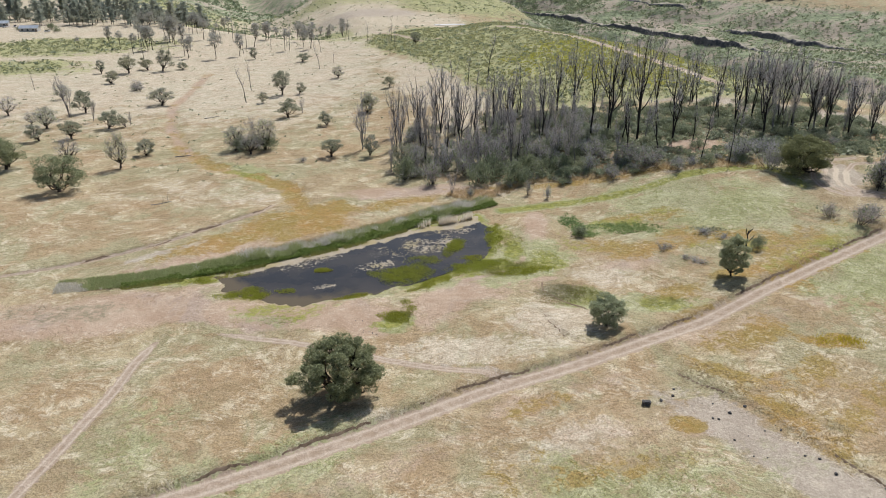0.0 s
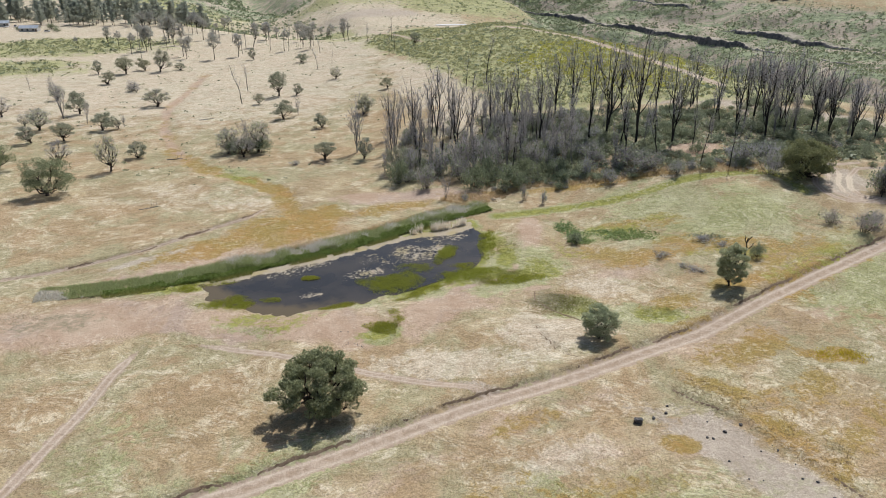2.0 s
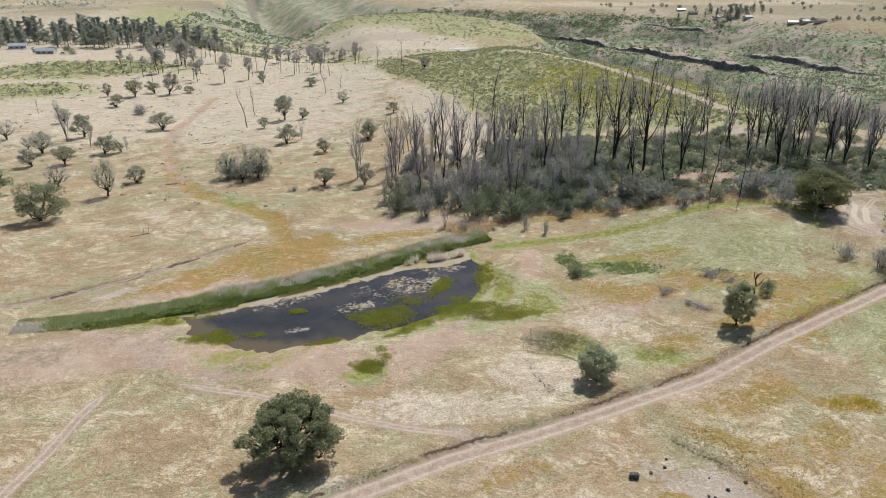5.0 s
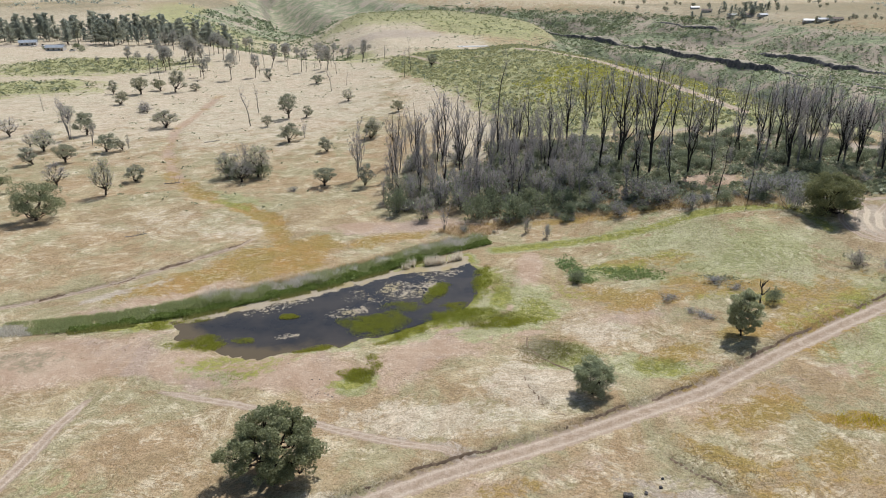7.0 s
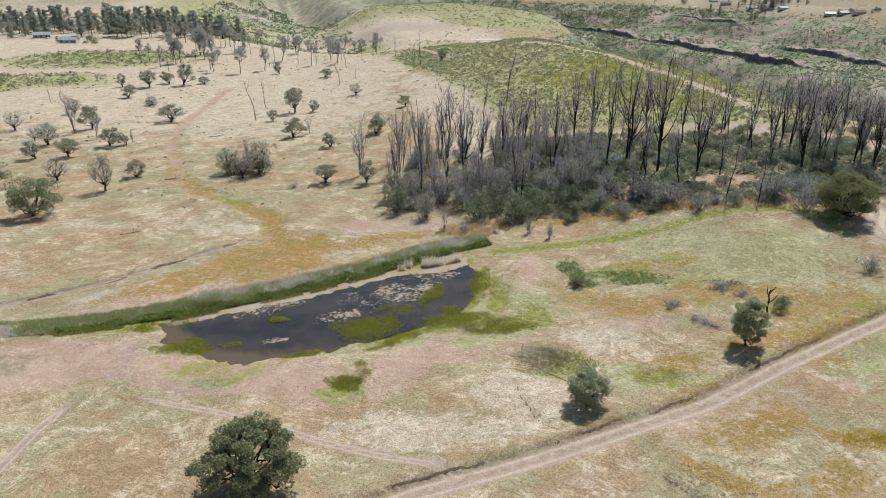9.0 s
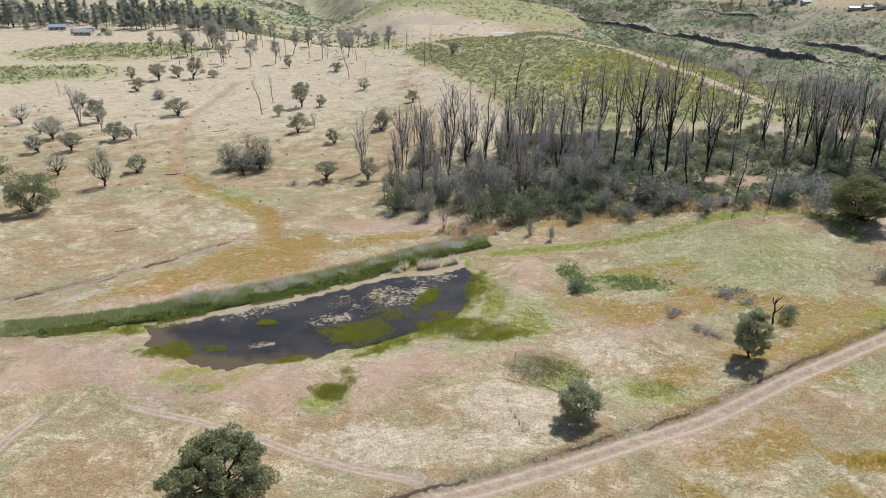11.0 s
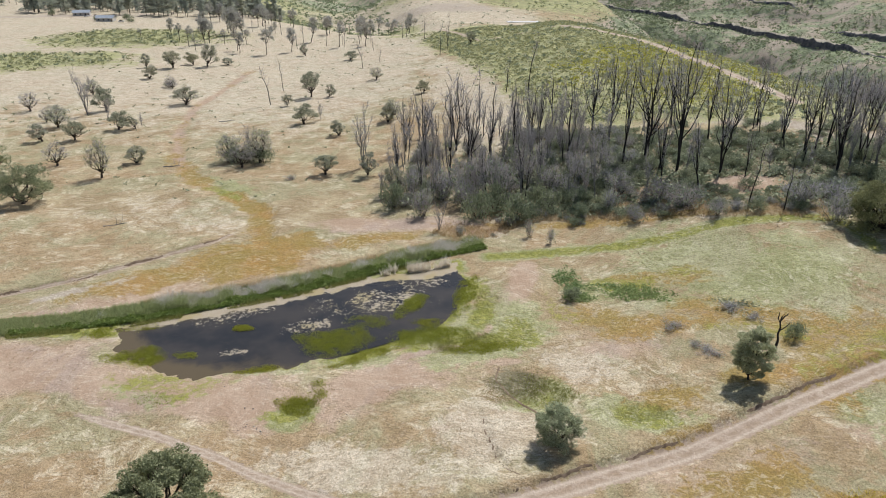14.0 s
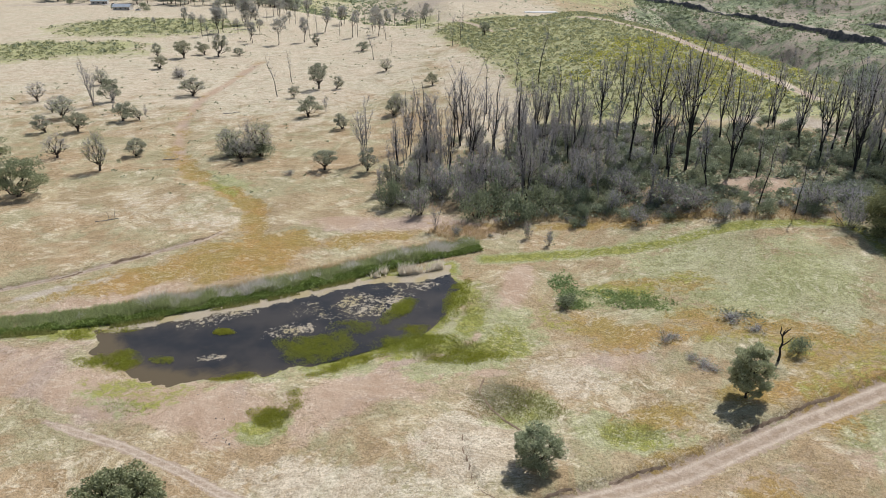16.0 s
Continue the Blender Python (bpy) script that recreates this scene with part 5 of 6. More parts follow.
def build_reeds():
    """A lumpy bank of reeds: broad leaves in front, fine grey-green stems behind, faded plumes in patches and a straw edge."""
    rng = np.random.default_rng(7)
    top = thing("reed_bed", "long green reed bed with faded grey tops beside the pond", "reeds")

    def swell(xy, s, off):
        lump = 1.25 + 0.6 * fbm(xy[:, 0], xy[:, 1], 5.5, 151) + 1.0 * fbm(xy[:, 0], xy[:, 1], 2.3, 153)
        mound = 0.75 * np.exp(-(((s - 0.37) / 0.06) ** 2)) * (off > -0.15)
        return np.clip(lump + mound, 0.3, 2.8) * (0.30 + 0.40 * smooth(0, 0.16, s) + 0.25 * smooth(0.2, 0.6, s)) * (1.08 - 0.9 * np.abs(off) ** 2)

    xy, s, off = along_line(rng, REEDS, 44000, 5.8)
    tall = swell(xy, s, off) * rng.uniform(0.7, 1.1, len(s))
    plume = 0.85 * fbm(xy[:, 0], xy[:, 1], 6, 152) + 0.4 * fbm(xy[:, 0], xy[:, 1], 1.5, 154) + 0.75 * np.exp(-(((s - 0.37) / 0.075) ** 2)) * (off > -0.1) + 0.5 * np.exp(-(((s - 0.9) / 0.035) ** 2)) + 0.35 * smooth(0.45, 0.6, s) * np.exp(-(((off - 0.12) / 0.12) ** 2))
    plume = plume + 0.4 * smooth(0.07, 0.01, s)
    grey = plume > 0.36
    behind = (off > -0.20 + 0.3 * fbm(xy[:, 0], xy[:, 1], 2.5, 155)) | (s < 0.12)
    b = lifted(xy, 0.02, -0.05)
    k = behind & ~grey
    v, f = blades(rng, b[k], tall[k], 0.11, 0.5)
    part("green_reeds", mesh_of("green_reeds", v, f, M_REED), top)
    v, f = blades(rng, b[grey & behind], tall[grey & behind] * 1.12, 0.12, 0.6)
    part("faded_reeds", mesh_of("faded_reeds", v, f, M_REED_DRY), top, "faded grey reeds")
    front = ~behind
    c = np.repeat(b[front], 3, 0)
    c[:, :2] += rng.normal(size=(len(c), 2)) * 0.14
    c[:, 2] += np.repeat(tall[front] * 0.6, 3) * rng.uniform(0.15, 1.0, len(c))
    v, f = cards(rng, c, 0.17, 0.35)
    part("broad_leaves", mesh_of("broad_leaves", v, f, M_REED_LEAF), top, "dark green leafy reed front")
    edge = [(x - 1.6, y + 2.7) for x, y in REEDS[3:]]
    xy, s, off = along_line(rng, edge, 5200, 1.1)
    v, f = blades(rng, lifted(xy, 0.02), rng.uniform(0.5, 1.2, len(s)) * (1 + 0.4 * fbm(xy[:, 0], xy[:, 1], 2, 156)), 0.10, 0.5)
    part("straw_edge", mesh_of("straw_edge", v, f, M_STRAW), top, "straw-coloured reed edge")
    foot = [(x + 1.5, y - 2.9) for x, y in REEDS[1:-1]]
    xy, s, off = along_line(rng, foot, 9000, 1.6)
    k = fbm(xy[:, 0], xy[:, 1], 3, 157) > -0.1
    v, f = blades(rng, lifted(xy[k], 0.02, -0.03), rng.uniform(0.25, 0.7, k.sum()), 0.11, 0.5)
    part("fringe_grass", mesh_of("fringe_grass", v, f, M_GRASS), top, "bright green grass fringe")


M_SEDGE = leaf_material("brown_sedge_blades", (0.13, 0.125, 0.04), (0.29, 0.275, 0.09), 0.4, 0.9)
build_reeds()


def build_weeds(n, tall, spec, mat, label, name="water_weed", category="water plants", floor=-0.02, wide=0.09, lean=0.9, group="pond weeds", leaf=0.0, gap=0.0):
    """One uneven patch of blades or leaves standing in shallow water or on wet soil."""
    rng = np.random.default_rng(int(1000 + 10 * abs(spec[0]) + abs(spec[1])))
    xy = patch(rng, n, *spec, seed=int(abs(spec[0]) * 3 + 5))
    xy = xy[fbm(xy[:, 0], xy[:, 1], 1.7, 158) + 0.6 * fbm(xy[:, 0], xy[:, 1], 5, 159) + 0.35 * rng.normal(size=len(xy)) > gap]
    if leaf:
        c = lifted(xy, 0.0, floor)
        c[:, 2] += 0.03 + tall * rng.uniform(0, 1, len(c)) ** 1.5
        v, f = cards(rng, c, leaf, 0.72)
    else:
        v, f = blades(rng, lifted(xy, 0.02, floor), tall * rng.uniform(0.5, 1.2, len(xy)), wide, lean)
    tagged(new(name, mesh_of(name, v, f, mat)), label, category, group, "stuff")


for spec, n, tall, gap in (((-33.7, 113.1, 3.8, 2.6, -5), 5600, 0.16, -0.2), ((-28.3, 114.2, 1.6, 1.1, 0), 1100, 0.2, -0.3), ((-7.4, 121, 5.4, 4.6, 10), 11000, 0.15, -0.15), ((2.2, 134.5, 2.2, 4.4, -20), 5200, 0.35, -0.2), ((-23, 123.2, 1.8, 1.0, 0), 1700, 0.25, -0.5), ((-44.4, 119.5, 3.2, 2.6, 15), 3800, 0.2, 0.0), ((-40, 121, 4, 1.6, 20), 2400, 0.15, 0.15),
                           ((6, 124.8, 7, 2.6, 20), 9000, 0.2, -0.1), ((15.5, 122.3, 5, 2.0, 12), 6000, 0.25, -0.15), ((-16, 111.8, 4, 1.0, 20), 1900, 0.15, 0.1), ((-1.5, 117.8, 6, 1.5, 40), 4200, 0.2, -0.1), ((10.8, 140, 1.8, 8, -5), 5400, 0.2, -0.1), ((-4, 128, 4, 2.2, 0), 2200, 0.12, 0.25), ((5.5, 129, 3.5, 1.4, 10), 2600, 0.15, 0.05), ((-37.5, 112, 3.4, 1.8, 20), 3000, 0.15, -0.15), ((-7.8, 104.2, 2.6, 2.2, 20), 4200, 0.2, -0.25), ((-6, 108, 1.6, 2.6, 10), 1500, 0.15, 0.1)):
    build_weeds(int(2.4 * n), tall, spec, M_WEED, "bright yellow-green weed standing in the pond", leaf=0.062, gap=gap - 0.08)
for spec, n, tall in (((-7.8, 104.2, 2.6, 2.4, 20), 3000, 0.3), ((13.5, 123.5, 8, 2.6, 17), 5200, 0.3), ((14.5, 137, 2.6, 9, 8), 3200, 0.2), ((21, 128, 3.0, 4.0, 0), 1600, 0.2), ((25.5, 111.5, 3.4, 4.0, 40), 3400, 0.3), ((-28, 103, 6, 2.0, 0), 1000, 0.2), ((38, 108, 5, 2, 10), 1500, 0.2)):
    build_weeds(n, tall, spec, M_GRASS, "lush green grass on damp soil near the pond", "wet_grass", "grass", None, 0.07, 0.8, "damp grass patches", 0.0, -0.05)


def build_dry_reeds(line, n, wide, seed):
    rng = np.random.default_rng(seed)
    xy, along, off = along_line(rng, line, n, wide)
    xy = xy[fbm(xy[:, 0], xy[:, 1], 2.0, seed) + 0.5 * fbm(xy[:, 0], xy[:, 1], 0.8, seed + 1) > -0.3]
    v, f = blades(rng, lifted(xy, 0.02, -0.03), rng.uniform(0.6, 2.3, len(xy)) * (1 + 0.4 * fbm(xy[:, 0], xy[:, 1], 1.2, seed + 2)), 0.10, 0.28)
    tagged(new("dry_reeds", mesh_of("dry_reeds", v, f, M_REED_CREAM)), "pale dry reed clump at the pond's end", "reeds", "dry reed clumps", "stuff")


build_dry_reeds([(-5.5, 145.2), (-3.8, 146.4), (-2.6, 147.0)], 700, 1.4, 231)
build_dry_reeds([(-0.8, 147.4), (1.8, 148.4), (4.4, 150.2), (6.4, 151.4)], 1700, 1.6, 234)
for spec, n in (((39.8, 142.3, 5.4, 3.4, -10), 2800), ((30.1, 140.6, 2.6, 2.0, 0), 1300), ((28.2, 147.5, 2.4, 5.4, 10), 1900), ((34, 144.5, 4, 1.6, 0), 900)):
    build_weeds(n, 0.38, spec, M_BRAMBLE, "low bright green bramble patch on the slope", "bramble", "brambles", None, 0.2, 0.8, "brambles", 0.17, -0.05)
build_weeds(1500, 0.45, (61, 94.4, 4.4, 1.7, -8), M_YELLOW, "patch of yellow flowering weeds in dry grass", "yellow_flowers", "flowers", None, 0.09, 0.5, "flowers")
build_weeds(6500, 0.13, (20.8, 112.6, 4.6, 4.8, 25), M_SEDGE, "dark olive-brown sedge on damp ground", "brown_sedge", "grass", None, 0.08, 0.5, "damp grass patches", 0.0, -0.2)


def build_dry_grass(name, seed, n, box, mat, tall, wide, label, test):
    rng = np.random.default_rng(seed)
    x, y = rng.uniform(box[0], box[1], n), box[2] + (box[3] - box[2]) * rng.uniform(0, 1, n) ** 1.5
    a, b, w, lush = zones(x, y)
    k = test(a, b, x, y) & (w < -0.5) & (lane_of(x, y) > 1.15)
    xy = np.stack([x[k], y[k]], -1)
    c = np.repeat(xy, 4, 0) + rng.normal(size=(4 * len(xy), 2)) * 0.09
    v, f = blades(rng, lifted(c, 0.02), tall * rng.uniform(0.5, 1.25, len(c)), wide, 0.6)
    tagged(new(name, mesh_of(name, v, f, mat)), label, "grass", kind="stuff")


build_dry_grass("dry_grass", 1, 42000, (-75, 90, 52, 168), M_STRAW, 0.22, 0.045, "pale dry grass tufts over the meadow",
                lambda a, b, x, y: (a[:, 3] < 0.3) & (a[:, 0] < 0.35) & (a[:, 2] < 0.4) & (a[:, 1] < 0.5) & (b[:, 1] < 0.4) & (fbm(x, y, 3, 161) > 0.05))
build_dry_grass("brown_grass", 2, 22000, (-75, 90, 52, 168), M_STRAW_DARK, 0.24, 0.06, "brown withered grass tufts over the meadow",
                lambda a, b, x, y: (a[:, 3] < 0.4) & (fbm(x, y, 6, 162) > 0.12))
build_dry_grass("meadow_grass", 3, 40000, (-75, 95, 52, 170), M_GRASS, 0.22, 0.05, "thin green grass among the dry straw",
                lambda a, b, x, y: a[:, 1] > 0.35 + 0.3 * np.abs(fbm(x, y, 4, 163)))


def build_tall_grass(line, n, wide, tall, mat, label, seed):
    """Clumps of tall dry grass along a line."""
    rng = np.random.default_rng(seed)
    xy, _, _ = along_line(rng, line, n, wide)
    xy = xy[fbm(xy[:, 0], xy[:, 1], 4, seed) > -0.25]
    c = np.repeat(xy, 4, 0) + rng.normal(size=(4 * len(xy), 2)) * 0.18
    v, f = blades(rng, lifted(c, 0.02), tall * rng.uniform(0.4, 1.2, len(c)), 0.09, 0.55)
    tagged(new("tall_grass", mesh_of("tall_grass", v, f, mat)), label, "grass", "tall grasses", "stuff")


build_tall_grass(GROVE_FRONT, 5200, 7.0, 0.75, M_STRAW, "tall pale dry grass along the grove's edge", 241)
build_tall_grass(GROVE_FRONT, 1500, 8.0, 0.7, M_STRAW_DARK, "tall golden-brown dry grass along the grove's edge", 242)
build_tall_grass([(34, 87.5), (38, 85.6), (42, 82), (46, 77), (50, 71)], 420, 4.5, 0.26, M_STRAW_DARK, "golden-brown grass above the washed-out bank", 243)
build_weeds(900, 0.25, (55.5, 137.5, 4.5, 2.4, -30), M_SAGE, "low grey-green brush on the slope", "low_brush", "brush", None, 0.1, 0.8, "low brush", 0.15, 0.0)


# ---- low scrub of the hill and gorge ----
def build_scrub(name, seed, n, box, size, mat, per, label, test, card=0.42):
    rng = np.random.default_rng(seed)
    x, y = rng.uniform(box[0], box[1], n), rng.uniform(box[2], box[3], n)
    k = test(x, y, rng)
    x, y = x[k], y[k]
    r = size * rng.uniform(0.5, 1.4, len(x)) ** 1.3
    r = r * (1 + 0.9 * smooth(900, 1500, y))
    z = ground_at(x, y)
    q = rng.normal(size=(len(x), per, 3)) * (0.5, 0.5, 0.3)
    q[..., 2] = np.abs(q[..., 2]) + 0.1
    c = np.stack([x, y, z], -1)[:, None] + q * r[:, None, None]
    v, f = cards(rng, c.reshape(-1, 3), 1.0, 0.6)
    v = c.reshape(-1, 1, 3) + (v.reshape(-1, 4, 3) - c.reshape(-1, 1, 3)) * card * np.repeat(r, per)[:, None, None]
    tagged(new(name, mesh_of(name, v.reshape(-1, 3), f, mat)), label, "shrubs", kind="stuff")


def on_scrub(x, y, rng):
    _, b, _, _ = zones(x, y)
    return (b[:, 0] > rng.uniform(0.2, 0.9, len(x))) & (lane_of(x, y) > 1.1)


def sunny(x, y, rng):
    """The yellower shoulder of the hill."""
    return on_scrub(x, y, rng) & (blob(x, y, 66, 300, 34, 44, 20, 0.6, 176) > rng.uniform(0.1, 0.9, len(x)))


build_scrub("hill_scrub", 11, 15000, (-70, 120, 236, 470), 0.75, M_SCRUB, 7, "green low scrub covering the hill", on_scrub)
build_scrub("yellow_scrub", 18, 9000, (10, 120, 236, 370), 0.7, M_SCRUB_YELLOW, 7, "yellow-green low scrub on the hill's shoulder", sunny)
build_scrub("far_scrub", 23, 5000, (-420, 110, 660, 1150), 1.5, M_SCRUB, 6, "green scrub over the far hill", on_scrub)
build_scrub("dark_scrub", 12, 2600, (-70, 120, 236, 470), 0.9, M_SAGE, 9, "grey-green low scrub scattered on the hill", on_scrub)
build_scrub("plain_scrub", 13, 7500, (-340, -140, 330, 545), 0.85, M_SCRUB, 8, "green scrub patches on the plain", on_scrub)
build_scrub("plain_brush", 20, 600, (-330, -150, 340, 530), 1.5, M_SAGE, 9, "grey-green brush among the scrub on the plain", on_scrub)
build_scrub("undergrowth", 19, 6500, (12, 128, 176, 238), 0.9, M_SAGE, 8, "dense grey-green undergrowth below the burnt trees",
            lambda x, y, rng: (fbm(x, y, 7, 177) > rng.uniform(-0.7, 0.35, len(x))) & (y < 236 - 0.25 * (x - 20)) & (np.hypot((x - 68) / 9, (y - 187) / 3.5) > 1))
build_scrub("gorge_brush", 14, 85000, (-100, 620, 330, 1500), 2.0, M_BRUSH, 5, "dark green brush on the gorge's slopes",
            lambda x, y, rng: (height(x, y) < -9) & (fbm(x, y, 44, 171) + 0.7 * fbm(x, y, 14, 172) > rng.uniform(-0.75, 0.65, len(x)) + 0.35 * smooth(-45, -15, height(x, y))))
build_scrub("gorge_scrub", 15, 40000, (-100, 620, 330, 1500), 1.4, M_SAGE, 4, "grey-green scrub on the gorge's slopes",
            lambda x, y, rng: (height(x, y) < -6) & (fbm(x, y, 60, 173) > rng.uniform(-0.7, 0.6, len(x))))
build_scrub("valley_brush", 21, 24000, (-950, 0, 540, 2400), 2.6, M_BRUSH, 5, "dark green brush in the side valley",
            lambda x, y, rng: (height(x, y) < -9) & (seg_dist(x, y, SIDE_GORGE)[0] < 60 + 0.2 * (y - 600)) & (fbm(x, y, 70, 178) + 0.7 * fbm(x, y, 22, 179) > rng.uniform(-0.7, 0.6, len(x))))
build_scrub("distant_trees", 16, 11000, (-1900, 1900, 760, 3000), 4.6, M_PINE, 12, "dark distant trees dotted over the far plateau",
            lambda x, y, rng: (height(x, y) > -12) & (fbm(x, y, 260, 174) + 0.5 * fbm(x, y, 70, 175) > rng.uniform(0.0, 0.9, len(x))) & (np.abs(x) < 0.75 * y) & ((x < -150) | (y > 1250)), 0.26)
build_scrub("plain_tufts", 17, 900, (-190, 0, 180, 480), 0.55, M_SAGE, 8, "small dry shrubs dotted over the plain",
            lambda x, y, rng: rng.uniform(0, 1, len(x)) < 0.8)
build_scrub("far_tufts", 22, 1300, (-130, 90, 470, 820), 0.9, M_SAGE, 7, "small shrubs dotted beyond the hill",
            lambda x, y, rng: (height(x, y) > -8) & (fbm(x, y, 40, 182) > rng.uniform(-0.5, 0.6, len(x))))

# ---- stones ----
M_STONE = plain_material("dark_stone", (0.055, 0.052, 0.052), (0.15, 0.14, 0.135), 2.0, 0.85)
M_STONE_PALE = plain_material("pale_stone", (0.30, 0.27, 0.23), (0.46, 0.42, 0.36), 2.0, 0.9)


def stone_mesh(seed, mat, flat=0.7):
    bm = bmesh.new()
    bmesh.ops.create_icosphere(bm, subdivisions=2, radius=1)
    for v in bm.verts:
        n = Vector(v.co) * 1.3 + Vector((seed, 0, 0))
        v.co *= 0.85 + 0.4 * noise.noise(n)
        v.co.z *= flat
    me = bpy.data.meshes.new("stone")
    bm.to_mesh(me)
    bm.free()
    me.materials.append(mat)
    return me


def block_mesh(seed, mat):
    """A squarish boulder with worn edges and a cleft."""
    bm = bmesh.new()
    bmesh.ops.create_cube(bm, size=2)
    bmesh.ops.bevel(bm, geom=bm.edges[:], offset=0.28, segments=2, affect="EDGES")
    bmesh.ops.subdivide_edges(bm, edges=bm.edges[:], cuts=1, use_grid_fill=True)
    for v in bm.verts:
        v.co *= 1 + 0.16 * noise.noise(v.co * 1.4 + Vector((seed, 0, 0)))
        v.co.z -= 0.22 * math.exp(-((v.co.x / 0.16) ** 2)) * (v.co.z > 0)
    me = bpy.data.meshes.new("boulder")
    bm.to_mesh(me)
    bm.free()
    me.materials.append(mat)
    return me


big = new("boulder", block_mesh(3, M_STONE))
tagged(big, "large dark blocky boulder on bare sandy ground", "rock")
big.matrix_basis = pose(27.1, 79.2, float(ground_at(27.1, 79.2)) + 0.3, 0, 0, -6) @ Matrix.Diagonal((0.55, 0.34, 0.34, 1))
rng = np.random.default_rng(21)
stones = [stone_mesh(30 + k, M_STONE) for k in range(4)] + [stone_mesh(40 + k, M_STONE_PALE) for k in range(2)]
for k in range(60):
    if k < 34:
        (q,), _, _ = along_line(rng, CHANNEL[1:], 1, 9)
    elif k < 46:
        q = np.array([-14 + rng.normal() * 12, 104 + rng.normal() * 2])
    else:
        q = np.array([-11.8 + rng.normal() * 1.2, 99.5 + rng.normal() * 0.8])
    r = rng.uniform(0.10, 0.32) if k < 34 else rng.uniform(0.06, 0.14)
    ob = new("stone", stones[k % 4 if k < 46 else k % 6])
    tagged(ob, "dark stone lying on bare soil", "rock", "loose stones")
    ob.matrix_basis = pose(q[0], q[1], float(ground_at(*q)) + 0.25 * r, 0, 0, rng.uniform(0, 360)) @ Matrix.Diagonal((r, r * rng.uniform(0.6, 1), r, 1))


def build_log(a, b, r, label, name="fallen_log"):
    rng = np.random.default_rng(int(abs(a[0] * 7 + a[1])))
    pa, pb = (np.array([*p, float(ground_at(*p)) + r * 0.8]) for p in (a, b))
    top = thing(name, label, "log")
    v, f = tube(curve_line(rng, pa, pb, 6, 0.02), np.linspace(r, r * 0.45, 6), 7)
    part("trunk", smooth_mesh(mesh_of("trunk", v, f, M_GREYWOOD)), top)
    limbs = [tube(curve_line(rng, pa + (pb - pa) * u, pa + (pb - pa) * (u + 0.12) + rng.normal(size=3) * 0.8 + (0, 0, 0.7), 4, 0.05), np.linspace(r * 0.4, r * 0.1, 4), 4) for u in (0.4, 0.55, 0.7, 0.85)]
    v, f = joined(limbs)
    part("branch", smooth_mesh(mesh_of("branch", v, f, M_GREYWOOD)), top)


build_log((21, 179.5), (27, 182.5), 0.22, "pale fallen log in the brush of the grove")
build_log((50, 184), (56, 187), 0.2, "pale fallen log in the brush of the grove")
build_log((-70, 161), (-66, 163.5), 0.12, "grey fallen branch on dry grass", "fallen_branch")
build_log((-80, 206), (-76, 208), 0.15, "grey fallen branch on dry grass", "fallen_branch")
build_log((-88, 260), (-83, 262), 0.15, "grey fallen branch on dry grass", "fallen_branch")

# ---- houses and vehicles far off ----
M_WALL = plain_material("house_wall", (0.50, 0.48, 0.45), (0.62, 0.60, 0.56), 0.6, 0.85)
M_ROOF = plain_material("metal_roof", (0.30, 0.34, 0.39), (0.42, 0.46, 0.50), 0.5, 0.5, 0.0, 0.5)
M_ROOF_BROWN = plain_material("brown_roof", (0.16, 0.12, 0.10), (0.24, 0.19, 0.16), 0.6, 0.85)
M_GLASS = plain_material("dark_window_glass", (0.03, 0.035, 0.04), (0.05, 0.055, 0.06), 1.0, 0.15)
M_DOOR = plain_material("painted_door", (0.20, 0.14, 0.10), (0.26, 0.19, 0.14), 1.0, 0.6)
M_CAR = plain_material("white_car_paint", (0.70, 0.70, 0.70), (0.76, 0.76, 0.75), 0.5, 0.3, 0.0, 0.5)
M_TYRE = plain_material("tyre_rubber", (0.02, 0.02, 0.02), (0.04, 0.04, 0.04), 3.0, 0.9)


def box(sx, sy, sz, at=(0, 0, 0), bevel=0.0):
    bm = bmesh.new()
    bmesh.ops.create_cube(bm, size=1)
    bmesh.ops.scale(bm, vec=(sx, sy, sz), verts=bm.verts)
    bmesh.ops.translate(bm, vec=at, verts=bm.verts)
    if bevel:
        bmesh.ops.bevel(bm, geom=bm.edges[:], offset=bevel, segments=2, affect="EDGES")
    return bm


def bm_mesh(name, bm, mat):
    me = bpy.data.meshes.new(name)
    bm.to_mesh(me)
    bm.free()
    me.materials.append(mat)
    return me


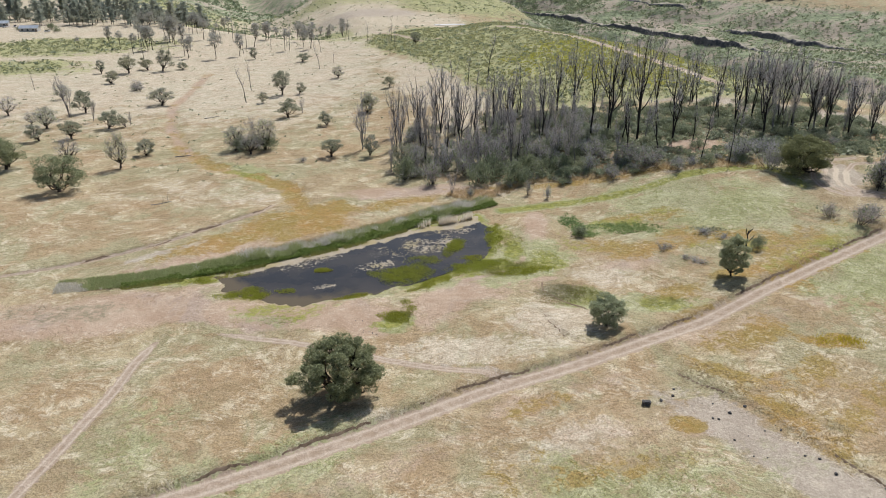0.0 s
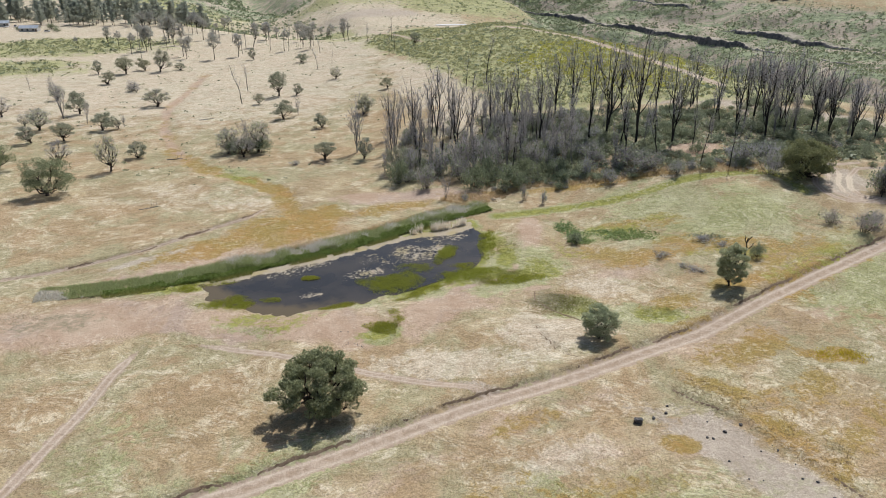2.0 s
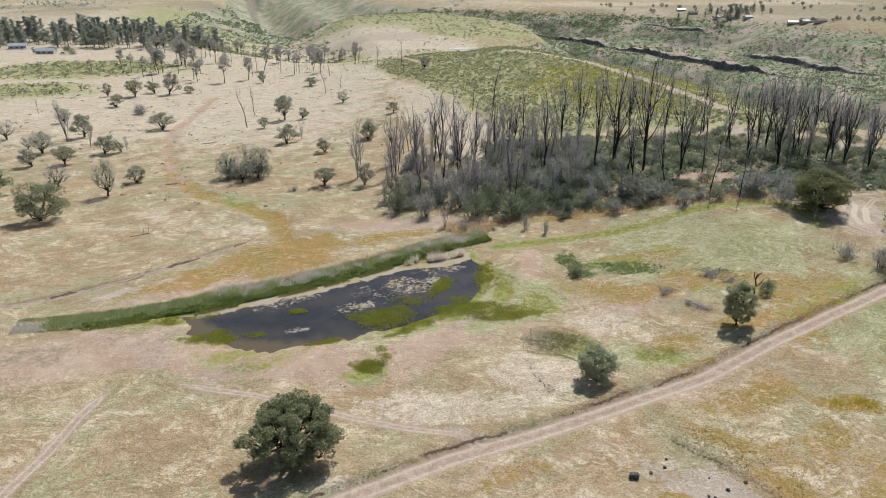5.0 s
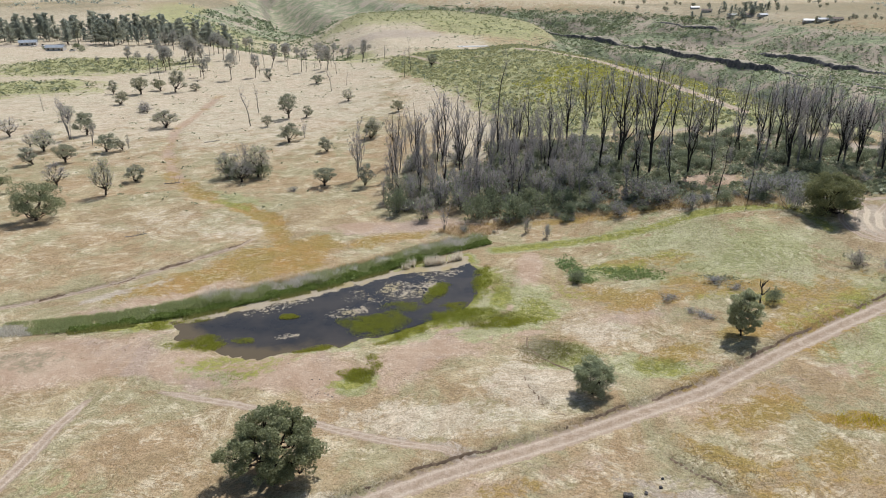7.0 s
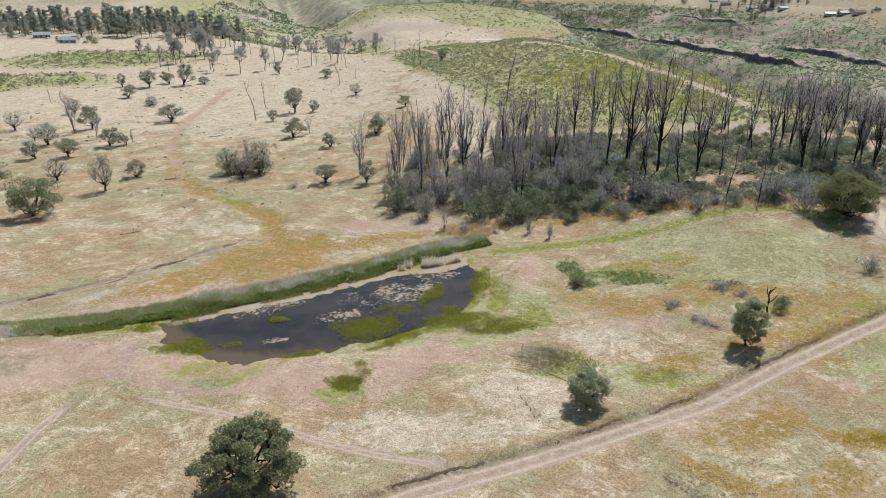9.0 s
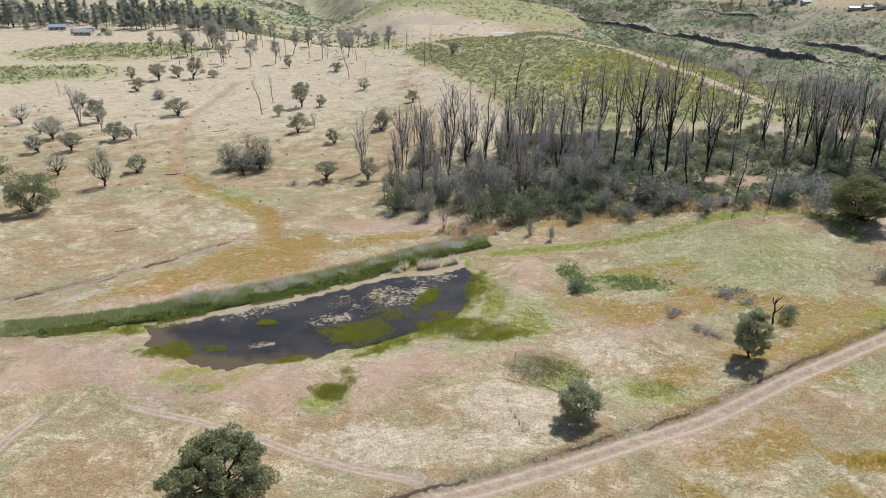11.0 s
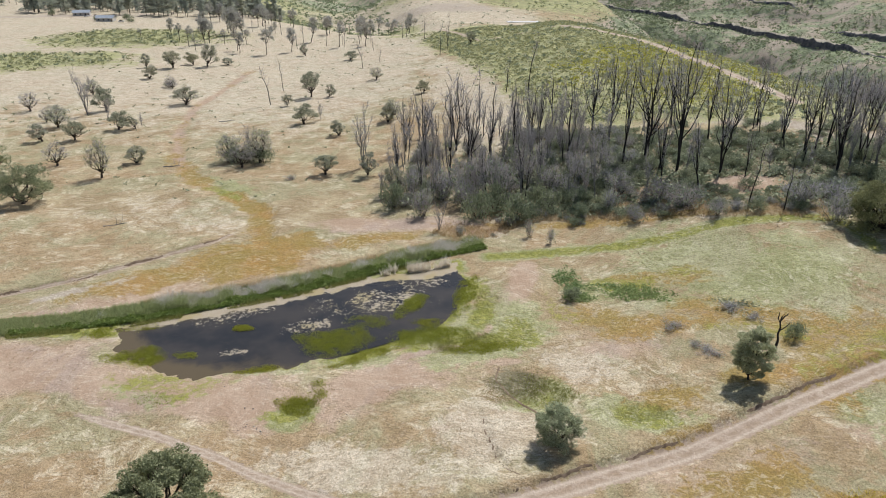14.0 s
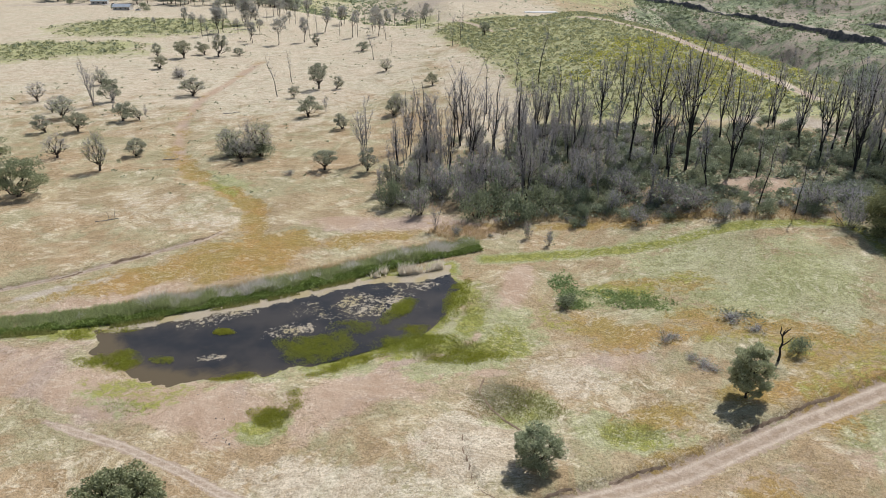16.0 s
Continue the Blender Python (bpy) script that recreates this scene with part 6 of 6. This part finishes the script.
def build_house(long, deep, tall, roof_mat, label):
    top = thing("house", label, "house", "distant houses")
    wall = part("wall", bm_mesh("wall", box(long, deep, tall, (0, 0, tall / 2 - 0.2)), M_WALL), top)
    bm, rise, over = bmesh.new(), deep * 0.22, 0.5
    pts = [(sx * (long / 2 + over), sy, z) for sx in (-1, 1) for sy, z in ((-deep / 2 - over, tall - 0.35), (0, tall + rise), (deep / 2 + over, tall - 0.35), (0, tall + rise - 0.3))]
    vs = [bm.verts.new(p) for p in pts]
    for a, b in ((0, 1), (1, 2), (2, 3), (3, 0)):
        bm.faces.new((vs[a], vs[b], vs[b + 4], vs[a + 4]))
    bm.faces.new(vs[:4][::-1]), bm.faces.new(vs[4:])
    bmesh.ops.recalc_face_normals(bm, faces=bm.faces)
    part("roof", bm_mesh("roof", bm, roof_mat), top)
    for sx in (-1, 1):
        gable = bmesh.new()
        x0, x1 = sx * (long / 2 - 0.15), sx * long / 2
        g = [gable.verts.new(p) for x in (x0, x1) for p in ((x, -deep / 2, tall - 0.2), (x, deep / 2, tall - 0.2), (x, 0, tall + rise - 0.35))]
        gable.faces.new(g[:3]), gable.faces.new(g[3:])
        part("gable", bm_mesh("gable", gable, M_WALL), top)
    for k in range(3):
        x = long * (-0.33 + 0.3 * k)
        part("window", bm_mesh("window", box(1.3, 0.12, 1.1, (x, -deep / 2 - 0.03, 1.5)), M_GLASS), top)
    part("door", bm_mesh("door", box(0.95, 0.12, 2.0, (long * 0.42, -deep / 2 - 0.03, 0.85)), M_DOOR), top)
    return top


def build_car():
    top = thing("parked_car", "white car parked on bare ground by the houses", "car")
    part("body", bm_mesh("body", box(4.4, 1.8, 0.75, (0, 0, 0.75), 0.15), M_CAR), top)
    part("cabin", bm_mesh("cabin", box(2.4, 1.6, 0.65, (-0.2, 0, 1.4), 0.22), M_GLASS), top)
    for x in (-1.4, 1.4):
        for y in (-0.85, 0.85):
            v, f = tube([(x, y - 0.1, 0.33), (x, y + 0.1, 0.33)], [0.33, 0.33], 12)
            part("wheel", mesh_of("wheel", v, f, M_TYRE), top)
    return top


pad = new("concrete_pad", bm_mesh("concrete_pad", box(24, 7, 0.5, (0, 0, 0.1), 0.06), plain_material("bleached_concrete", (0.60, 0.60, 0.59), (0.74, 0.74, 0.73), 0.3, 0.9)))
tagged(pad, "bleached concrete pad on dry ground beyond the hill", "pad", kind="structure")
pad.matrix_basis = pose(5.5, 592, float(ground_at(5.5, 592)), 0, 0, 14)
metal_house = build_house(13, 7, 3.0, M_ROOF, "long pale house with a blue-grey metal roof")
brown_house = build_house(15, 8, 3.2, M_ROOF_BROWN, "pale house with a brown gabled roof")
HOUSES = [(-316, 566, 8, 0), (-362, 606, 20, 0), (-420, 700, 15, 0), (357, 1171, -20, 1), (378, 1118, 10, 0), (394, 1100, 0, 1), (410, 1086, 20, 0), (440, 1006, -10, 0), (453, 996, 5, 0), (464, 982, 15, 1), (352, 1218, 0, 0)]
for x, y, turn, kind in HOUSES:
    plant((metal_house, brown_house)[kind], x, y, 1.0, turn)
car = build_car()
for x, y, turn in ((-300, 560, 30), (-352, 596, 80), (-345, 598, 100)):
    plant(car, x, y, 1.0, turn, 0.0)
for k, (x, y, r, h) in enumerate([(-293, 561, 2.5, 3.5), (-328, 572, 3, 3), (-306, 580, 4, 5), (-385, 600, 3, 6)]):
    plant(green_kinds[k % 3], x, y, (r, r, h), 30 * k, label="green garden bush beside the houses")
for k in range(46):
    plant(pine_kinds[k % 3], 392 + rng.normal() * 26, 1125 + rng.normal() * 24, rng.uniform(0.35, 0.75), 31 * k, label="dark tree among the distant houses")
for k in range(60):
    u = rng.uniform()
    x, y = (440 + 130 * u + rng.normal() * 5, 1000 - 40 * u + rng.normal() * 9) if k < 22 else (rng.uniform(250, 700), rng.uniform(1120, 1400))
    plant(oak_kinds[k % 5], x, y, rng.uniform(0.5, 1.0), 31 * k, label="dark tree among the distant houses")


# ---- grass fringe along the road's upper bank ----
def build_fringe(line, n, wide, tall, mat, label):
    rng = np.random.default_rng(int(n))
    xy, s, off = along_line(rng, line, n, wide)
    k = fbm(xy[:, 0], xy[:, 1], 3, 181) > -0.35
    v, f = blades(rng, lifted(xy[k], 0.02), tall * rng.uniform(0.4, 1.2, k.sum()), 0.06, 0.5)
    tagged(new("bank_grass", mesh_of("bank_grass", v, f, mat)), label, "grass", "bank grasses", "stuff")


upper = [(x - 1.1, y + 2.1) for x, y in ROAD[2:]]
build_fringe(upper, 4800, 1.6, 0.22, M_STRAW_DARK, "brown grass fringe along the road's bank")
build_fringe(upper, 4200, 2.8, 0.26, M_STRAW, "pale grass fringe along the road's bank")
build_fringe(BANK[:-1], 260, 1.6, 0.12, M_STRAW_DARK, "brown grass along the washed-out bank")
build_fringe(RILL, 60, 0.8, 0.08, M_STRAW_DARK, "brown grass along the small gully")
build_fringe(NORTH_TRAIL, 1200, 1.0, 0.3, M_STRAW_DARK, "brown grass along the trail's low bank")


# ---- cut banks: low steps of bare dark soil, and the gorge's rock ledges ----
M_BANK = plain_material("dark_bank_soil", (0.15, 0.108, 0.075), (0.27, 0.20, 0.145), 1.2, 0.95, 0.0, 0.05)
M_BASALT = plain_material("dark_basalt", (0.09, 0.09, 0.10), (0.22, 0.205, 0.20), 0.25, 0.9, 0.0, 0.1)
M_BENCH = plain_material("ledge_rubble", (0.22, 0.215, 0.155), (0.46, 0.405, 0.335), 0.12, 0.95, 0.0, 0.05)


def resample(pts, step):
    p = np.asarray(pts, float)
    c = np.r_[0, np.cumsum(np.hypot(*np.diff(p, axis=0).T))]
    s = np.arange(0, c[-1], step)
    q = np.stack([np.interp(s, c, p[:, 0]), np.interp(s, c, p[:, 1])], -1)
    for _ in range(3):
        q[1:-1] = (q[:-2] + 2 * q[1:-1] + q[2:]) / 4
    d = np.gradient(q, axis=0)
    side = np.stack([-d[:, 1], d[:, 0]], -1) / np.hypot(d[:, 0], d[:, 1])[:, None]
    return q, side, s


def build_cut(line, offset, tall, keep, seed, label):
    """A ragged low step of soil along the upper side of a line."""
    q, side, s = resample(line, 0.35)
    rng = np.random.default_rng(seed)
    q = q + side * (offset + 0.35 * fbm(s, 0 * s, 3, seed) + 0.03 * rng.normal(size=len(s)))[:, None]
    low = lifted(q - side * 0.22, 0.05)
    crest = lifted(q + side * 0.1, 0.0)
    high = tall * np.clip(0.3 + 1.3 * fbm(s, 0 * s + 9, 6, seed + 1) + keep, 0.0, 1.25)
    crest[:, 2] = np.maximum(crest[:, 2], low[:, 2]) + high
    back = lifted(q + side * (0.18 + 0.8 * high)[:, None], 0.03)
    n = len(q)
    v = np.concatenate([low, crest, back])
    i = np.arange(n - 1)
    f = np.concatenate([np.stack([i, i + 1, i + 1 + n, i + n], -1), np.stack([i + n, i + n + 1, i + 1 + 2 * n, i + 2 * n], -1)])
    shown = np.minimum(high[:-1], high[1:]) > 0.03
    f = f[np.concatenate([shown, shown])]
    tagged(new("soil_bank", mesh_of("soil_bank", v, f, M_BANK)), label, "bank", "soil banks", "structure")


build_cut(ROAD[2:], 1.75, 0.11, 0.15, 201, "low dark cut bank along the dirt road")
build_cut(BANK[1:], 0.3, 0.10, 0.1, 202, "washed-out soil bank beside the sandy channel")
build_cut(RILL, 0.1, 0.035, 0.2, 203, "dark edge of a small gully")
build_cut([(17.8, 117.2), (17.6, 114), (19.4, 110.8), (22.2, 107.6), (24.4, 106)], 0.1, 0.14, 0.25, 204, "dark soil edge round the damp sedge")
build_cut(NORTH_TRAIL[1:], 0.2, 0.17, -0.05, 205, "low soil bank along the trail")


def build_ledge(line, tall, seed, label):
    """A broken band of dark rock columns with a rubble bench on top."""
    q, side, s = resample(line, 1.6)
    rng = np.random.default_rng(seed)
    n = len(q)
    q = q + side * (5 * fbm(s, 0 * s, 30, seed) + 2.2 * fbm(s, 0 * s, 9, seed + 1) + 0.45 * rng.normal(size=n))[:, None]
    high = tall * np.clip(0.45 + 1.0 * fbm(s, 0 * s + 5, 70, seed + 2) + 0.35 * fbm(s, 0 * s + 2, 22, seed + 3) + 0.05 * rng.normal(size=n), 0.0, 1.2) * smooth(0, 25, s) * smooth(s[-1], s[-1] - 25, s)
    base = ground_at(q[:, 0], q[:, 1])
    rows = [np.column_stack([q + side * o, base + h * high - (1.5 if h == 0 else 0)]) for o, h in ((-2.5, 0.0), (-1.2, 0.45), (-0.5, 0.8), (0.4, 1.0))]
    i = np.arange(n - 1)
    f = np.concatenate([np.stack([i + k * n, i + 1 + k * n, i + 1 + (k + 1) * n, i + (k + 1) * n], -1) for k in range(3)])
    top = thing("rock_ledge", label, "cliff", "gorge ledges")
    part("rock_face", mesh_of("rock_face", np.concatenate(rows), f, M_BASALT), top)
    far = q + side * (4 + 3.2 * high)[:, None]
    back = np.column_stack([far, ground_at(far[:, 0], far[:, 1]) - 0.3])
    v = np.concatenate([rows[-1], back])
    part("bench", smooth_mesh(mesh_of("bench", v, np.stack([i, i + 1, i + 1 + n, i + n], -1), M_BENCH)), top, "rubble and thin brush")


CLIFF = [(40, 1290), (75, 1261), (118, 1215), (178, 1159), (225, 1086), (270, 1038), (296, 967), (316, 916), (336, 877), (362, 815), (385, 740), (430, 640)]
build_ledge(CLIFF, 8.0, 301, "long dark band of broken basalt cliff across the gorge")
build_ledge([(360, 960), (374, 923), (391, 875), (406, 823), (430, 760), (455, 690)], 7, 305, "short dark rock ledge on the gorge's slope")
build_ledge([(280, 1165), (306, 1131), (321, 1109), (335, 1090), (350, 1060)], 4, 309, "short dark rock ledge on the gorge's slope")
